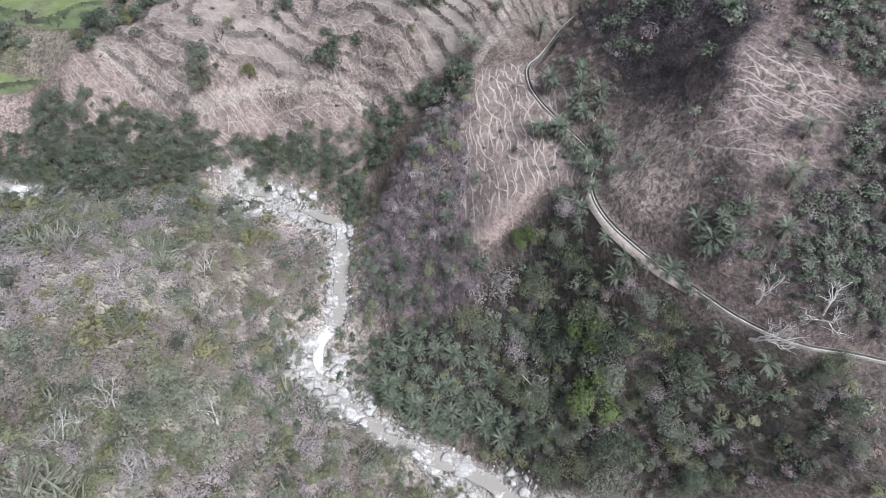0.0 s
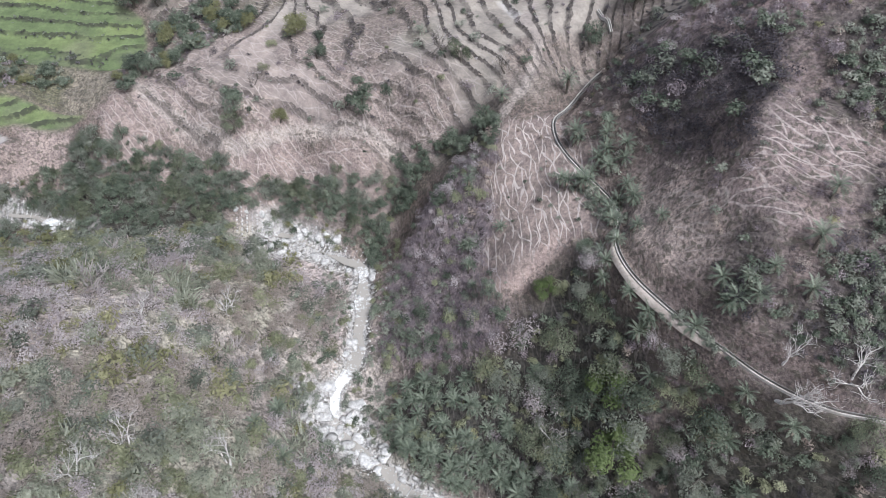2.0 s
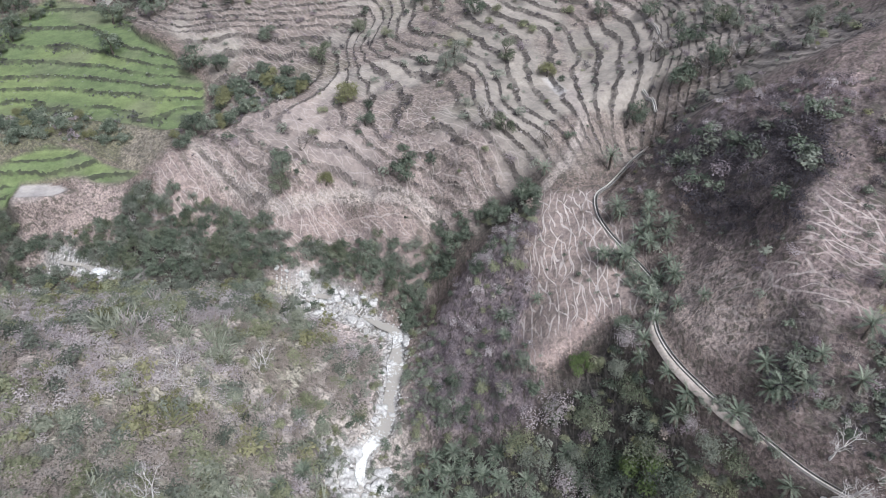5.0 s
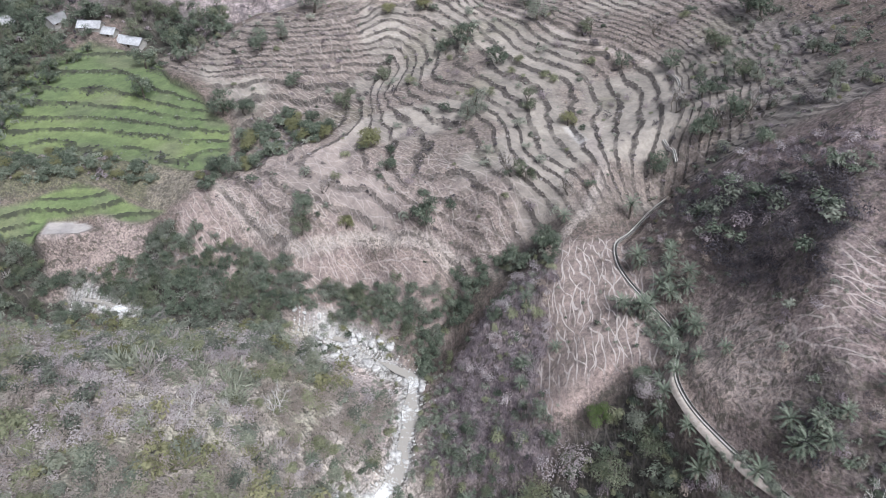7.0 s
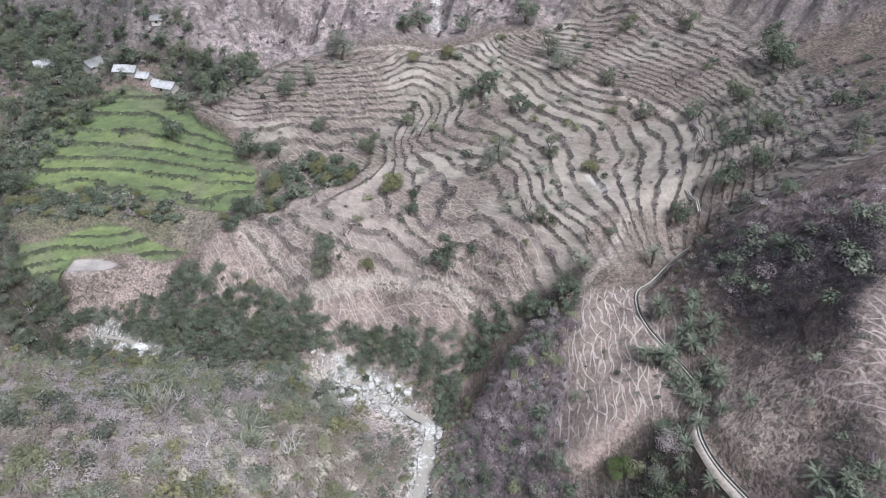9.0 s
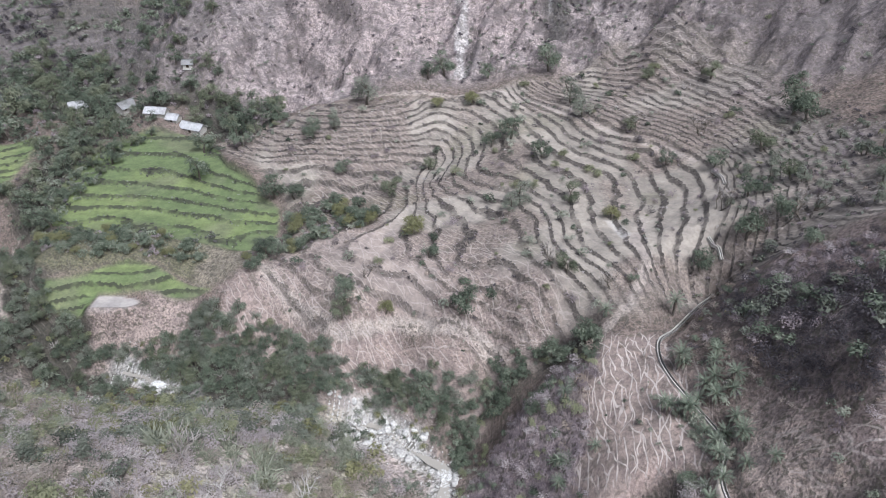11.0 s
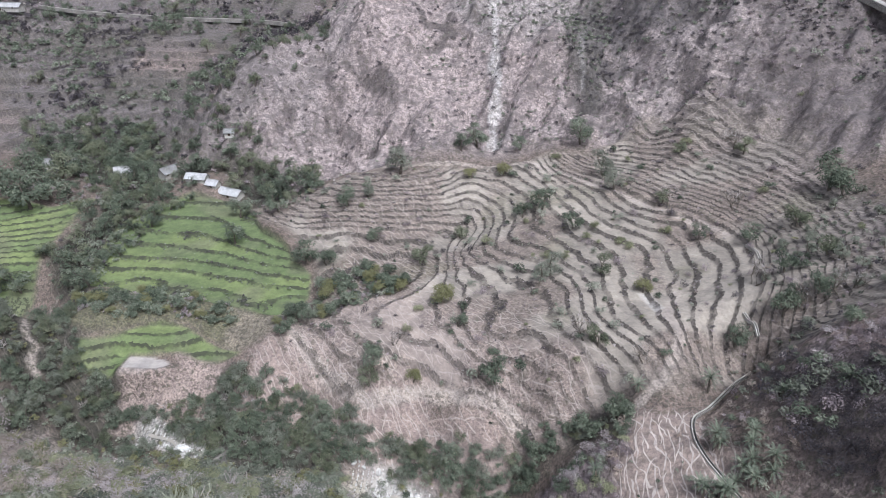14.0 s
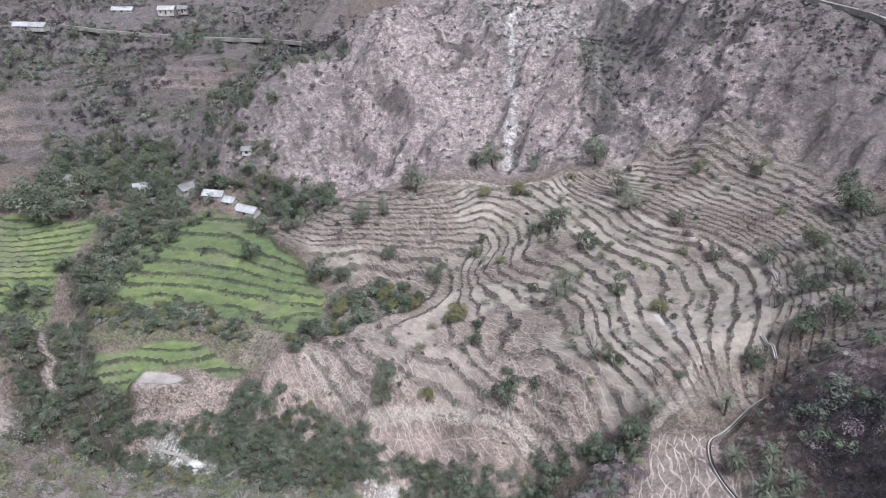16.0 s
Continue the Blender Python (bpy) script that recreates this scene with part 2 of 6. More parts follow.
CRAG_HOLLOW = [(-58, 268), (-52, 262), (-40, 252)]
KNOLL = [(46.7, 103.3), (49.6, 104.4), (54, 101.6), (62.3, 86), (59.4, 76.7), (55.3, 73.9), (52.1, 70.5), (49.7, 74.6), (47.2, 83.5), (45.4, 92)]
# gravel and boulder banks of the stream
ROCKS_UP = [(-29, 104.3), (-27, 111.4), (-23, 119.3), (-16.8, 117.4), (-7.1, 111.5), (-6, 107.4), (-9, 106.4), (-16.4, 109.5), (-23, 109)]
ROCKS_DOWN = [(-17.8, 75.8), (-12.7, 77.3), (-6.7, 73.6), (-1.0, 62.5), (-3.5, 59), (-11.6, 62.5), (-16.2, 67.5)]
ROCKS_LOW = [(4.5, 52.5), (11.3, 50.2), (16.9, 46.8), (24, 42.4), (22.7, 39), (13, 43), (6.4, 46.5)]
def course(x, y):
    """Number of the field wall at a place, counted up from the spur's tip."""
    q = np.stack([x, y], -1) / 100
    n = courses[-3] + q @ courses[-2:]
    for (cx, cy, _), w in zip(walls / (100, 100, 1), courses):
        n = n + w * plate((q[..., 0] - cx) ** 2 + (q[..., 1] - cy) ** 2)
    return n


def base_height(x, y):
    q = np.stack([x, y], -1) / 100
    z = weights[-3] + q @ weights[-2:]
    for (cx, cy, _), w in zip(centres / (100, 100, 1), weights):
        z = z + w * plate((q[..., 0] - cx) ** 2 + (q[..., 1] - cy) ** 2)
    far = np.hypot(x, y - 100)
    ridge = 150 + 90 * grain(x, y, 260, 5) + 60 * grain(x, y, 110, 6)
    z = np.clip(z, -20, 230)
    return z + (ridge - z) * step(330, 620, far)


ROCKY_RING = [(-118, 236), (-95, 238), (-62, 226), (-30, 222), (0, 226), (24, 224), (48, 212), (72, 186), (110, 168), (150, 190), (190, 300), (120, 420), (-40, 400), (-70, 330), (-100, 262)]


SPUR_FACE = [(-58, 143.3), (-53.5, 142.3), (-44.3, 137.6), (-31.9, 130), (-24.2, 130.7), (-15.5, 131.2), (-7.5, 124.9), (1, 119.8), (5.9, 117.8), (4, 110), (-4.3, 112), (-29.1, 118), (-42.8, 126), (-60, 132)]


def masks(x, y):
    """East terraces, green terraces, river bed."""
    wob = 2.5 * grain(x, y, 9, 3)
    east = inside(x + wob, y - wob, FIELDS_EAST, 2.5)
    east = east * (1 - inside(x + wob, y, SPUR_FACE, 1.5))
    small = 0.4 * wob
    green = np.maximum(inside(x + small, y + small, FIELDS_GREEN, 0.8), np.maximum(inside(x + small, y, FIELDS_LOW, 0.6), inside(x - small, y + small, FIELDS_WEST, 1)))
    run = near_line(x, y, RIVER) + 1.2 * grain(x, y, 5, 8) + 0.7 * step(66, 60, y)
    bed = 1 - step(1.6, 3.4, run)
    bed = bed * (1 - step(-66, -58, x) * step(-22, -30, x)) * step(-88, -82, x)
    for ring in (ROCKS_UP, ROCKS_DOWN, ROCKS_LOW):
        bed = np.maximum(bed, inside(x + 0.6 * wob, y - 0.6 * wob, ring, 1.0))
    return east, green, bed


def pond(x, y):
    """Below 1 inside the silted pond, which has one straight end and one round one."""
    u, v = (x + 84.6) / 5.6, (y - 138.7) / 2.3
    return np.where(u < 0, np.maximum(np.abs(u), np.abs(v)), np.hypot(u, v))


def height(x, y, detail=None):
    x, y = np.asarray(x, float), np.asarray(y, float)
    z = base_height(x, y)
    east, green, bed = masks(x, y)
    level = course(x, y)
    east = east * (1 - step(34.5, 37, level + 1.2 * grain(x, y, 12, 27)))
    farm = np.maximum(east, green)
    rough = (1 - farm) * (1 - bed) * (1 - 0.9 * step(4, 1.5, near_line(x, y, CANAL)))
    z = z + rough * (1.5 * grain(x, y, 17, 1) + 0.7 * grain(x, y, 7, 2) + 0.3 * grain(x, y, 2.6, 4))
    knoll = inside(x, y, KNOLL, 4)
    z = z + 1.8 * step(6, 0, near_line(x, y, RIB)) - 0.8 * step(4.5, 0, near_line(x, y, HOLLOW)) + knoll * (1.3 * grain(x, y, 6, 17) + 0.3)
    crag = inside(x, y, ROCKY_RING, 8) * (1 - farm)
    # broken ledges across the rocky slopes, old benches on the far hillside
    bench = (z + 4 * grain(x, y, 24, 18) + 0.25 * x) / 5.5
    cut = bench - np.floor(bench)
    z = z + crag * step(0.0, 0.5, grain(x, y, 17, 19)) * 2.6 * (step(0.55, 0.85, cut) - cut)
    z = z + crag * (3.0 * step(9, 0, near_line(x, y, CRAG_RIB)) - 2.5 * step(8, 0, near_line(x, y, CRAG_HOLLOW)))
    west = step(-70, -110, x) * step(228, 250, y)
    bench = (z + 2.5 * grain(x, y, 40, 20)) / 3.4
    cut = bench - np.floor(bench)
    z = z + west * 2.2 * (step(0.7, 0.95, cut) - cut)
    z = z + crag * (11.0 * (0.45 - np.abs(grain(x + 0.55 * y, 0.45 * y, 26, 11))) + 5.0 * (0.45 - np.abs(grain(x - 0.5 * y, 0.5 * y, 11, 12))) + 1.7 * grain(x, y, 5, 13) + 1.0 * grain(x, y, 2.2, 14))
    z = z + 0.55 * east * grain(x, y, 14, 7) + 0.24 * farm * grain(x, y, 5, 9) + 0.10 * farm * grain(x, y, 2.2, 10)
    # narrow steps in the gentle bowl, tall ones on the steep slopes, wide ones in the wheat
    n = np.clip(level, -5, 45) + 0.20 * grain(x, y, 10, 15) + 0.14 * grain(x, y, 3, 16)
    green_step = np.interp(z, (20, 24.5, 25, 36), (2.0, 2.0, 1.25, 1.25))
    thick = 1.0 * (n > 28) + step(15, -20, x) * (n > 13.5) * (n < 28)
    tight = n + np.maximum(0, n - 28) + step(15, -20, x) * np.clip(n - 13.5, 0, 14.5)
    s = np.where(green > east, np.interp(z, (16, 24.4, 40), (0, 4.2, 16.7)), tight)
    rise = np.where(green > east, green_step, np.interp(n, (5, 14, 18, 24, 28, 32), (1.3, 1.1, 0.75, 0.7, 1.1, 1.5)) / (1 + 0.85 * thick))
    k = np.floor(s)
    fr = s - k
    up = step(0.74, 0.99, fr)
    flat = k + 0.12 * fr + 0.88 * up
    zt = z + (flat - s) * rise
    low = inside(x, y, SPUR_LOW, 5)
    z = z + farm * (1 - 0.2 * low) * (zt - z)
    dish = pond(x, y)
    z = z + step(1.7, 1.05, dish) * (20.7 - z)
    z = z - 0.75 * bed
    # shelf on which the canal and its footpath run
    cz = near_line(x, y, CANAL)
    z = z + step(2.0, 1.0, cz) * (39.7 - z)
    if detail is not None:
        detail["riser"] = step(0.68, 0.75, fr) * farm
        detail["tread"] = farm
        detail["level"], detail["climb"], detail["field"] = k, s, farm * (1 - step(1.5, 1.05, dish)) * (1 - 0.3 * low)
        detail["crag"], detail["low"], detail["bench"] = crag, low, west * step(0.66, 0.8, cut)
        detail["east"], detail["green"], detail["bed"] = east, green, bed
    return z

# ---- materials ----
def material(name, rough=0.9):
    m = bpy.data.materials.new(name)
    m.use_nodes = True
    shader = m.node_tree.nodes["Principled BSDF"]
    shader.inputs["Roughness"].default_value = rough
    shader.inputs["Specular IOR Level"].default_value = 0.25
    return m, m.node_tree.nodes, m.node_tree.links, shader


def noise_node(nodes, links, size, detail=4.0, vec=None, dist=0.0):
    n = nodes.new("ShaderNodeTexNoise")
    n.inputs["Scale"].default_value, n.inputs["Detail"].default_value, n.inputs["Distortion"].default_value = 1.0 / size, detail, dist
    n.inputs["Roughness"].default_value = 0.62
    if vec is not None:
        links.new(vec, n.inputs["Vector"])
    return n.outputs["Fac"]


def span(nodes, links, value, a, b, c, d):
    n = nodes.new("ShaderNodeMapRange")
    n.clamp = True
    for k, v in zip(("From Min", "From Max", "To Min", "To Max"), (a, b, c, d)):
        n.inputs[k].default_value = v
    links.new(value, n.inputs["Value"])
    return n.outputs[0]


def blend(nodes, links, how, fac, a, b):
    n = nodes.new("ShaderNodeMix")
    n.data_type, n.blend_type = "RGBA", how
    for socket, v in ((n.inputs["Factor"], fac), (n.inputs["A"], a), (n.inputs["B"], b)):
        if isinstance(v, (int, float)):
            socket.default_value = v
        elif isinstance(v, tuple):
            socket.default_value = (*v, 1)
        else:
            links.new(v, socket)
    return n.outputs["Result"]


def sums(nodes, links, how, a, b):
    n = nodes.new("ShaderNodeMath")
    n.operation = how
    for socket, v in zip(n.inputs, (a, b)):
        if isinstance(v, (int, float)):
            socket.default_value = v
        else:
            links.new(v, socket)
    return n.outputs[0]


def attribute(nodes, name):
    n = nodes.new("ShaderNodeAttribute")
    n.attribute_name = name
    return n


def bumped(nodes, links, shader, value, strength, depth):
    b = nodes.new("ShaderNodeBump")
    b.inputs["Strength"].default_value, b.inputs["Distance"].default_value = strength, depth
    links.new(value, b.inputs["Height"])
    links.new(b.outputs[0], shader.inputs["Normal"])


def place(nodes):
    return nodes.new("ShaderNodeNewGeometry").outputs["Position"]


def earth_material():
    """Soil whose kinds are stored on the sheet, with stones, tufts and trodden goat tracks."""
    m, n, l, s = material("earth", 0.95)
    pos = place(n)
    soil = attribute(n, "soil").outputs["Color"]
    trod = attribute(n, "trodden").outputs["Fac"]
    plain = attribute(n, "plain").outputs["Fac"]
    coarse = noise_node(n, l, 3.2, 5, pos)
    fine = noise_node(n, l, 0.55, 6, pos)
    tufts = noise_node(n, l, 1.3, 3, pos, 0.6)
    col = blend(n, l, "MULTIPLY", 1.0, soil, blend(n, l, "MIX", span(n, l, coarse, 0.3, 0.7, 0, 1), (0.72, 0.72, 0.74), (1.22, 1.2, 1.18)))
    col = blend(n, l, "MULTIPLY", sums(n, l, "SUBTRACT", 1.0, plain), col, blend(n, l, "MIX", span(n, l, fine, 0.35, 0.65, 0, 1), (0.52, 0.52, 0.53), (1.36, 1.34, 1.31)))
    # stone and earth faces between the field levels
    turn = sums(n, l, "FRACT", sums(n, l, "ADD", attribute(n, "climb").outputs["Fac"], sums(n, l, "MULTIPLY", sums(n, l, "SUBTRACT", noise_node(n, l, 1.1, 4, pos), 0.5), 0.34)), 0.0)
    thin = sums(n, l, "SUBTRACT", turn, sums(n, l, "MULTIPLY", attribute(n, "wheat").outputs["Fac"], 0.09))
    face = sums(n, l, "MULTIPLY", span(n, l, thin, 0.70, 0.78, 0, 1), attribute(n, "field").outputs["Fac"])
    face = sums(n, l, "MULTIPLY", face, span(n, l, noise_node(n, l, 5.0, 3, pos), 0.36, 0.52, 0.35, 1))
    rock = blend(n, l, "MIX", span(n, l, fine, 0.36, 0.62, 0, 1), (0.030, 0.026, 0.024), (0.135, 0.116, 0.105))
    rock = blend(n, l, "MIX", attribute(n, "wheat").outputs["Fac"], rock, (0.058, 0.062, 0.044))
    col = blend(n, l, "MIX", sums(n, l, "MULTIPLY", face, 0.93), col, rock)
    tuft = sums(n, l, "MULTIPLY", span(n, l, tufts, 0.52, 0.6, 0, 0.75), sums(n, l, "SUBTRACT", 1.0, plain))
    col = blend(n, l, "MIX", tuft, col, (0.105, 0.095, 0.075))
    crag = attribute(n, "crag").outputs["Fac"]
    clods = noise_node(n, l, 1.9, 7, pos)
    col = blend(n, l, "MULTIPLY", crag, col, blend(n, l, "MIX", span(n, l, clods, 0.40, 0.60, 0, 1), (0.74, 0.73, 0.73), (1.14, 1.13, 1.12)))
    strata = n.new("ShaderNodeVectorMath")
    strata.operation = "MULTIPLY"
    l.new(pos, strata.inputs[0])
    strata.inputs[1].default_value = (0.30, 0.30, 1.1)
    ledge = span(n, l, noise_node(n, l, 2.6, 6, strata.outputs[0], 0.5), 0.53, 0.60, 0, 0.62)
    stubble = span(n, l, noise_node(n, l, 1.0, 5, pos, 0.4), 0.53, 0.60, 0, 0.55)
    col = blend(n, l, "MIX", sums(n, l, "MULTIPLY", crag, sums(n, l, "MAXIMUM", ledge, stubble)), col, (0.150, 0.132, 0.130))
    # goat tracks: braided strands of narrow pale paths, down the bare slope and aslant elsewhere
    down = attribute(n, "downhill").outputs["Fac"]
    sway = [noise_node(n, l, 7.0, 1.6, pos), noise_node(n, l, 5.2, 1.6, pos, 0.3)]
    xyz = n.new("ShaderNodeSeparateXYZ")
    l.new(pos, xyz.inputs[0])
    net = None
    for k, (fall_, slant, gap_, reach, width) in enumerate(((-6, 42, 1.35, 2.6, 0.10), (16, 66, 2.0, 3.4, 0.075), (-24, 22, 3.2, 4.6, 0.048))):
        ways = []
        for turn_ in (fall_, slant):
            a = sums(n, l, "MULTIPLY", xyz.outputs["X"], math.cos(radians(turn_)) / gap_)
            b = sums(n, l, "MULTIPLY", xyz.outputs["Y"], math.sin(radians(turn_)) / gap_)
            ways.append(sums(n, l, "ADD", a, b))
        mix = n.new("ShaderNodeMix")
        l.new(down, mix.inputs["Factor"])
        l.new(ways[1], mix.inputs["A"])
        l.new(ways[0], mix.inputs["B"])
        at = sums(n, l, "ADD", mix.outputs["Result"], sums(n, l, "MULTIPLY", sway[k % 2], reach / gap_))
        off = sums(n, l, "ABSOLUTE", sums(n, l, "SUBTRACT", sums(n, l, "FRACT", at, 0.0), 0.5), 0.0)
        line = span(n, l, off, width * 0.5, width, 1, 0)
        line = sums(n, l, "MULTIPLY", line, span(n, l, noise_node(n, l, 3.4 + k, 2, pos, 0.3 * k), 0.40, 0.50, 0, 1))
        net = line if net is None else sums(n, l, "MAXIMUM", net, line)
    broken = span(n, l, noise_node(n, l, 1.6, 3, pos), 0.30, 0.48, 0.3, 1)
    col = blend(n, l, "MIX", sums(n, l, "MULTIPLY", sums(n, l, "MULTIPLY", net, broken), trod), col, (0.56, 0.490, 0.448))
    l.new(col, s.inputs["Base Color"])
    lumps = sums(n, l, "ADD", sums(n, l, "MULTIPLY", fine, sums(n, l, "SUBTRACT", 1.0, plain)), sums(n, l, "MULTIPLY", sums(n, l, "ADD", tufts, coarse), sums(n, l, "SUBTRACT", 1.4, plain)))
    bumped(n, l, s, lumps, 0.9, 0.45)
    return m


def leaf_material(name, dark, light, palest, through=0.25):
    """Foliage: each leaf and each plant has its own tone between three, spread to hold shadow and highlight."""
    m, n, l, s = material(name, 0.75)
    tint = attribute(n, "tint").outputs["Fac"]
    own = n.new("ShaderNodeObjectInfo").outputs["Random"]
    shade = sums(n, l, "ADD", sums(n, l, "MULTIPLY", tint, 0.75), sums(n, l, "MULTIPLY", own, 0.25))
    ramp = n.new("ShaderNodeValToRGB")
    ramp.color_ramp.elements[0].color, ramp.color_ramp.elements[1].color = (*dark, 1), (*palest, 1)
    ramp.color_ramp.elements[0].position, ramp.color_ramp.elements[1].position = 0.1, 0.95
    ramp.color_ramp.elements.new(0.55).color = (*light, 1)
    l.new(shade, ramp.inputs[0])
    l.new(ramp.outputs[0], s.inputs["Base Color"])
    back = n.new("ShaderNodeBsdfTranslucent")
    l.new(ramp.outputs[0], back.inputs["Color"])
    mix = n.new("ShaderNodeMixShader")
    mix.inputs[0].default_value = through
    l.new(s.outputs[0], mix.inputs[1])
    l.new(back.outputs[0], mix.inputs[2])
    l.new(mix.outputs[0], n["Material Output"].inputs[0])
    return m


def rough_material(name, a, b, size=0.4, rough=0.9, bump=0.5, depth=0.05):
    """A surface of two tones, grainy at the size given and stained at ten times it."""
    m, n, l, s = material(name, rough)
    pos = place(n)
    fine, wide = noise_node(n, l, size, 5, pos), noise_node(n, l, size * 9, 3, pos)
    col = blend(n, l, "MIX", span(n, l, fine, 0.32, 0.68, 0, 1), a, b)
    col = blend(n, l, "MULTIPLY", 1.0, col, blend(n, l, "MIX", span(n, l, wide, 0.35, 0.65, 0, 1), (0.75, 0.74, 0.73), (1.1, 1.1, 1.1)))
    l.new(col, s.inputs["Base Color"])
    bumped(n, l, s, fine, bump, depth)
    return m


def water_material():
    """Milky stream water that breaks white on the steep runs."""
    m, n, l, s = material("stream_water", 0.12)
    pos = place(n)
    foam = attribute(n, "foam").outputs["Fac"]
    fine = noise_node(n, l, 0.9, 5, pos, 1.2)
    white = sums(n, l, "MULTIPLY", span(n, l, sums(n, l, "ADD", fine, foam), 0.6, 0.85, 0, 1), 1.0)
    l.new(blend(n, l, "MIX", white, (0.38, 0.352, 0.315), (0.85, 0.86, 0.86)), s.inputs["Base Color"])
    l.new(span(n, l, white, 0, 1, 0.15, 0.8), s.inputs["Roughness"])
    bumped(n, l, s, fine, 0.5, 0.12)
    return m


EARTH = earth_material()
LEAF_DEEP = leaf_material("deep_green_leaves", (0.034, 0.045, 0.033), (0.164, 0.192, 0.140), (0.350, 0.374, 0.292), 0.2)
LEAF_OLD = leaf_material("dull_green_leaves", (0.062, 0.074, 0.048), (0.190, 0.208, 0.140), (0.340, 0.352, 0.250), 0.25)
LEAF_GREY = leaf_material("grey_green_leaves", (0.100, 0.112, 0.088), (0.255, 0.272, 0.218), (0.430, 0.440, 0.365), 0.3)
LEAF_OLIVE = leaf_material("olive_leaves", (0.135, 0.136, 0.066), (0.260, 0.258, 0.138), (0.380, 0.360, 0.215), 0.3)
LEAF_BRIGHT = leaf_material("fresh_green_leaves", (0.066, 0.094, 0.034), (0.158, 0.205, 0.082), (0.255, 0.300, 0.145))
LEAF_PALM = leaf_material("palm_fronds", (0.075, 0.093, 0.068), (0.190, 0.222, 0.164), (0.345, 0.378, 0.292), 0.15)
LEAF_DRY = leaf_material("dry_leaves", (0.240, 0.190, 0.160), (0.370, 0.305, 0.262), (0.490, 0.415, 0.355), 0.3)
TWIG = leaf_material("grey_twigs", (0.360, 0.325, 0.312), (0.530, 0.485, 0.465), (0.680, 0.635, 0.605), 0.3)
# dark purple twigs, darkened further to carry the shadow on the knoll
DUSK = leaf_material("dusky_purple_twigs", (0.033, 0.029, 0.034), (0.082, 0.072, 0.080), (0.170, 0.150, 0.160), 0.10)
TWIG_DARK = leaf_material("purple_brown_twigs", (0.150, 0.120, 0.134), (0.320, 0.268, 0.282), (0.500, 0.432, 0.440), 0.25)
SCRUB_GREY = leaf_material("pale_grey_scrub", (0.250, 0.262, 0.200), (0.430, 0.446, 0.350), (0.580, 0.590, 0.495), 0.45)
SCRUB_OLIVE = leaf_material("pale_olive_scrub", (0.250, 0.250, 0.145), (0.400, 0.398, 0.240), (0.540, 0.520, 0.350), 0.45)
SCRUB_LEAF = leaf_material("dusty_leaf_scrub", (0.180, 0.190, 0.116), (0.350, 0.362, 0.234), (0.500, 0.506, 0.352), 0.45)
MAUVE = leaf_material("mauve_bare_scrub", (0.380, 0.328, 0.335), (0.560, 0.500, 0.505), (0.700, 0.645, 0.640), 0.5)
SCRUB_STRAW = leaf_material("pale_straw_scrub", (0.350, 0.300, 0.265), (0.510, 0.448, 0.405), (0.640, 0.575, 0.520), 0.45)
BARK = rough_material("bark", (0.10, 0.085, 0.07), (0.20, 0.175, 0.15), 0.15)
PALE_BARK = rough_material("pale_dead_bark", (0.60, 0.57, 0.54), (0.82, 0.79, 0.76), 0.15)
STONE = rough_material("river_stone", (0.40, 0.385, 0.365), (0.74, 0.725, 0.705), 0.5, 0.85, 0.5, 0.12)
CONCRETE = rough_material("weathered_concrete", (0.40, 0.375, 0.345), (0.60, 0.57, 0.53), 0.3)
DUST = rough_material("trodden_dust", (0.36, 0.31, 0.27), (0.50, 0.44, 0.39), 0.5)
SILT = rough_material("dark_silt_water", (0.09, 0.085, 0.078), (0.15, 0.14, 0.125), 0.8, 0.3, 0.1)
ROOF_TIN = rough_material("pale_tin_sheet", (0.38, 0.38, 0.39), (0.60, 0.60, 0.61), 0.5, 0.45, 0.2, 0.02)
ROOF_SLATE = rough_material("grey_slate", (0.22, 0.22, 0.225), (0.36, 0.355, 0.35), 0.35, 0.7, 0.4, 0.03)
PLASTER = rough_material("limewashed_wall", (0.42, 0.40, 0.37), (0.58, 0.56, 0.52), 0.4)
TIMBER = rough_material("dark_timber", (0.06, 0.045, 0.035), (0.12, 0.09, 0.07), 0.2)
ASPHALT = rough_material("dusty_road", (0.30, 0.285, 0.27), (0.42, 0.40, 0.38), 0.6)
WALL_STONE = rough_material("dry_stone", (0.16, 0.15, 0.14), (0.34, 0.32, 0.30), 0.35, 0.95, 0.9, 0.1)
WATER = water_material()

# ---- helpers for meshes ----
def sheet(name, verts, faces, mat, smooth=False, tint=None):
    """A mesh from arrays of corners and of faces with one number of sides."""
    verts, faces = np.asarray(verts, np.float32), np.asarray(faces, np.int32)
    me = bpy.data.meshes.new(name)
    sides = faces.shape[1]
    me.vertices.add(len(verts))
    me.vertices.foreach_set("co", verts.ravel())
    me.loops.add(faces.size)
    me.loops.foreach_set("vertex_index", faces.ravel())
    me.polygons.add(len(faces))
    me.polygons.foreach_set("loop_start", np.arange(0, faces.size, sides, dtype=np.int32))
    me.update(calc_edges=True)
    me.polygons.foreach_set("use_smooth", np.full(len(faces), smooth))
    if tint is not None:
        me.attributes.new("tint", "FLOAT", "POINT").data.foreach_set("value", np.asarray(tint, np.float32))
    me.materials.append(mat)
    return me


def piece(name, me, parent, m=None, label=""):
    ob = new(name, me)
    ob.parent = parent
    if m is not None:
        ob.matrix_basis = m
    return tagged(ob, label)


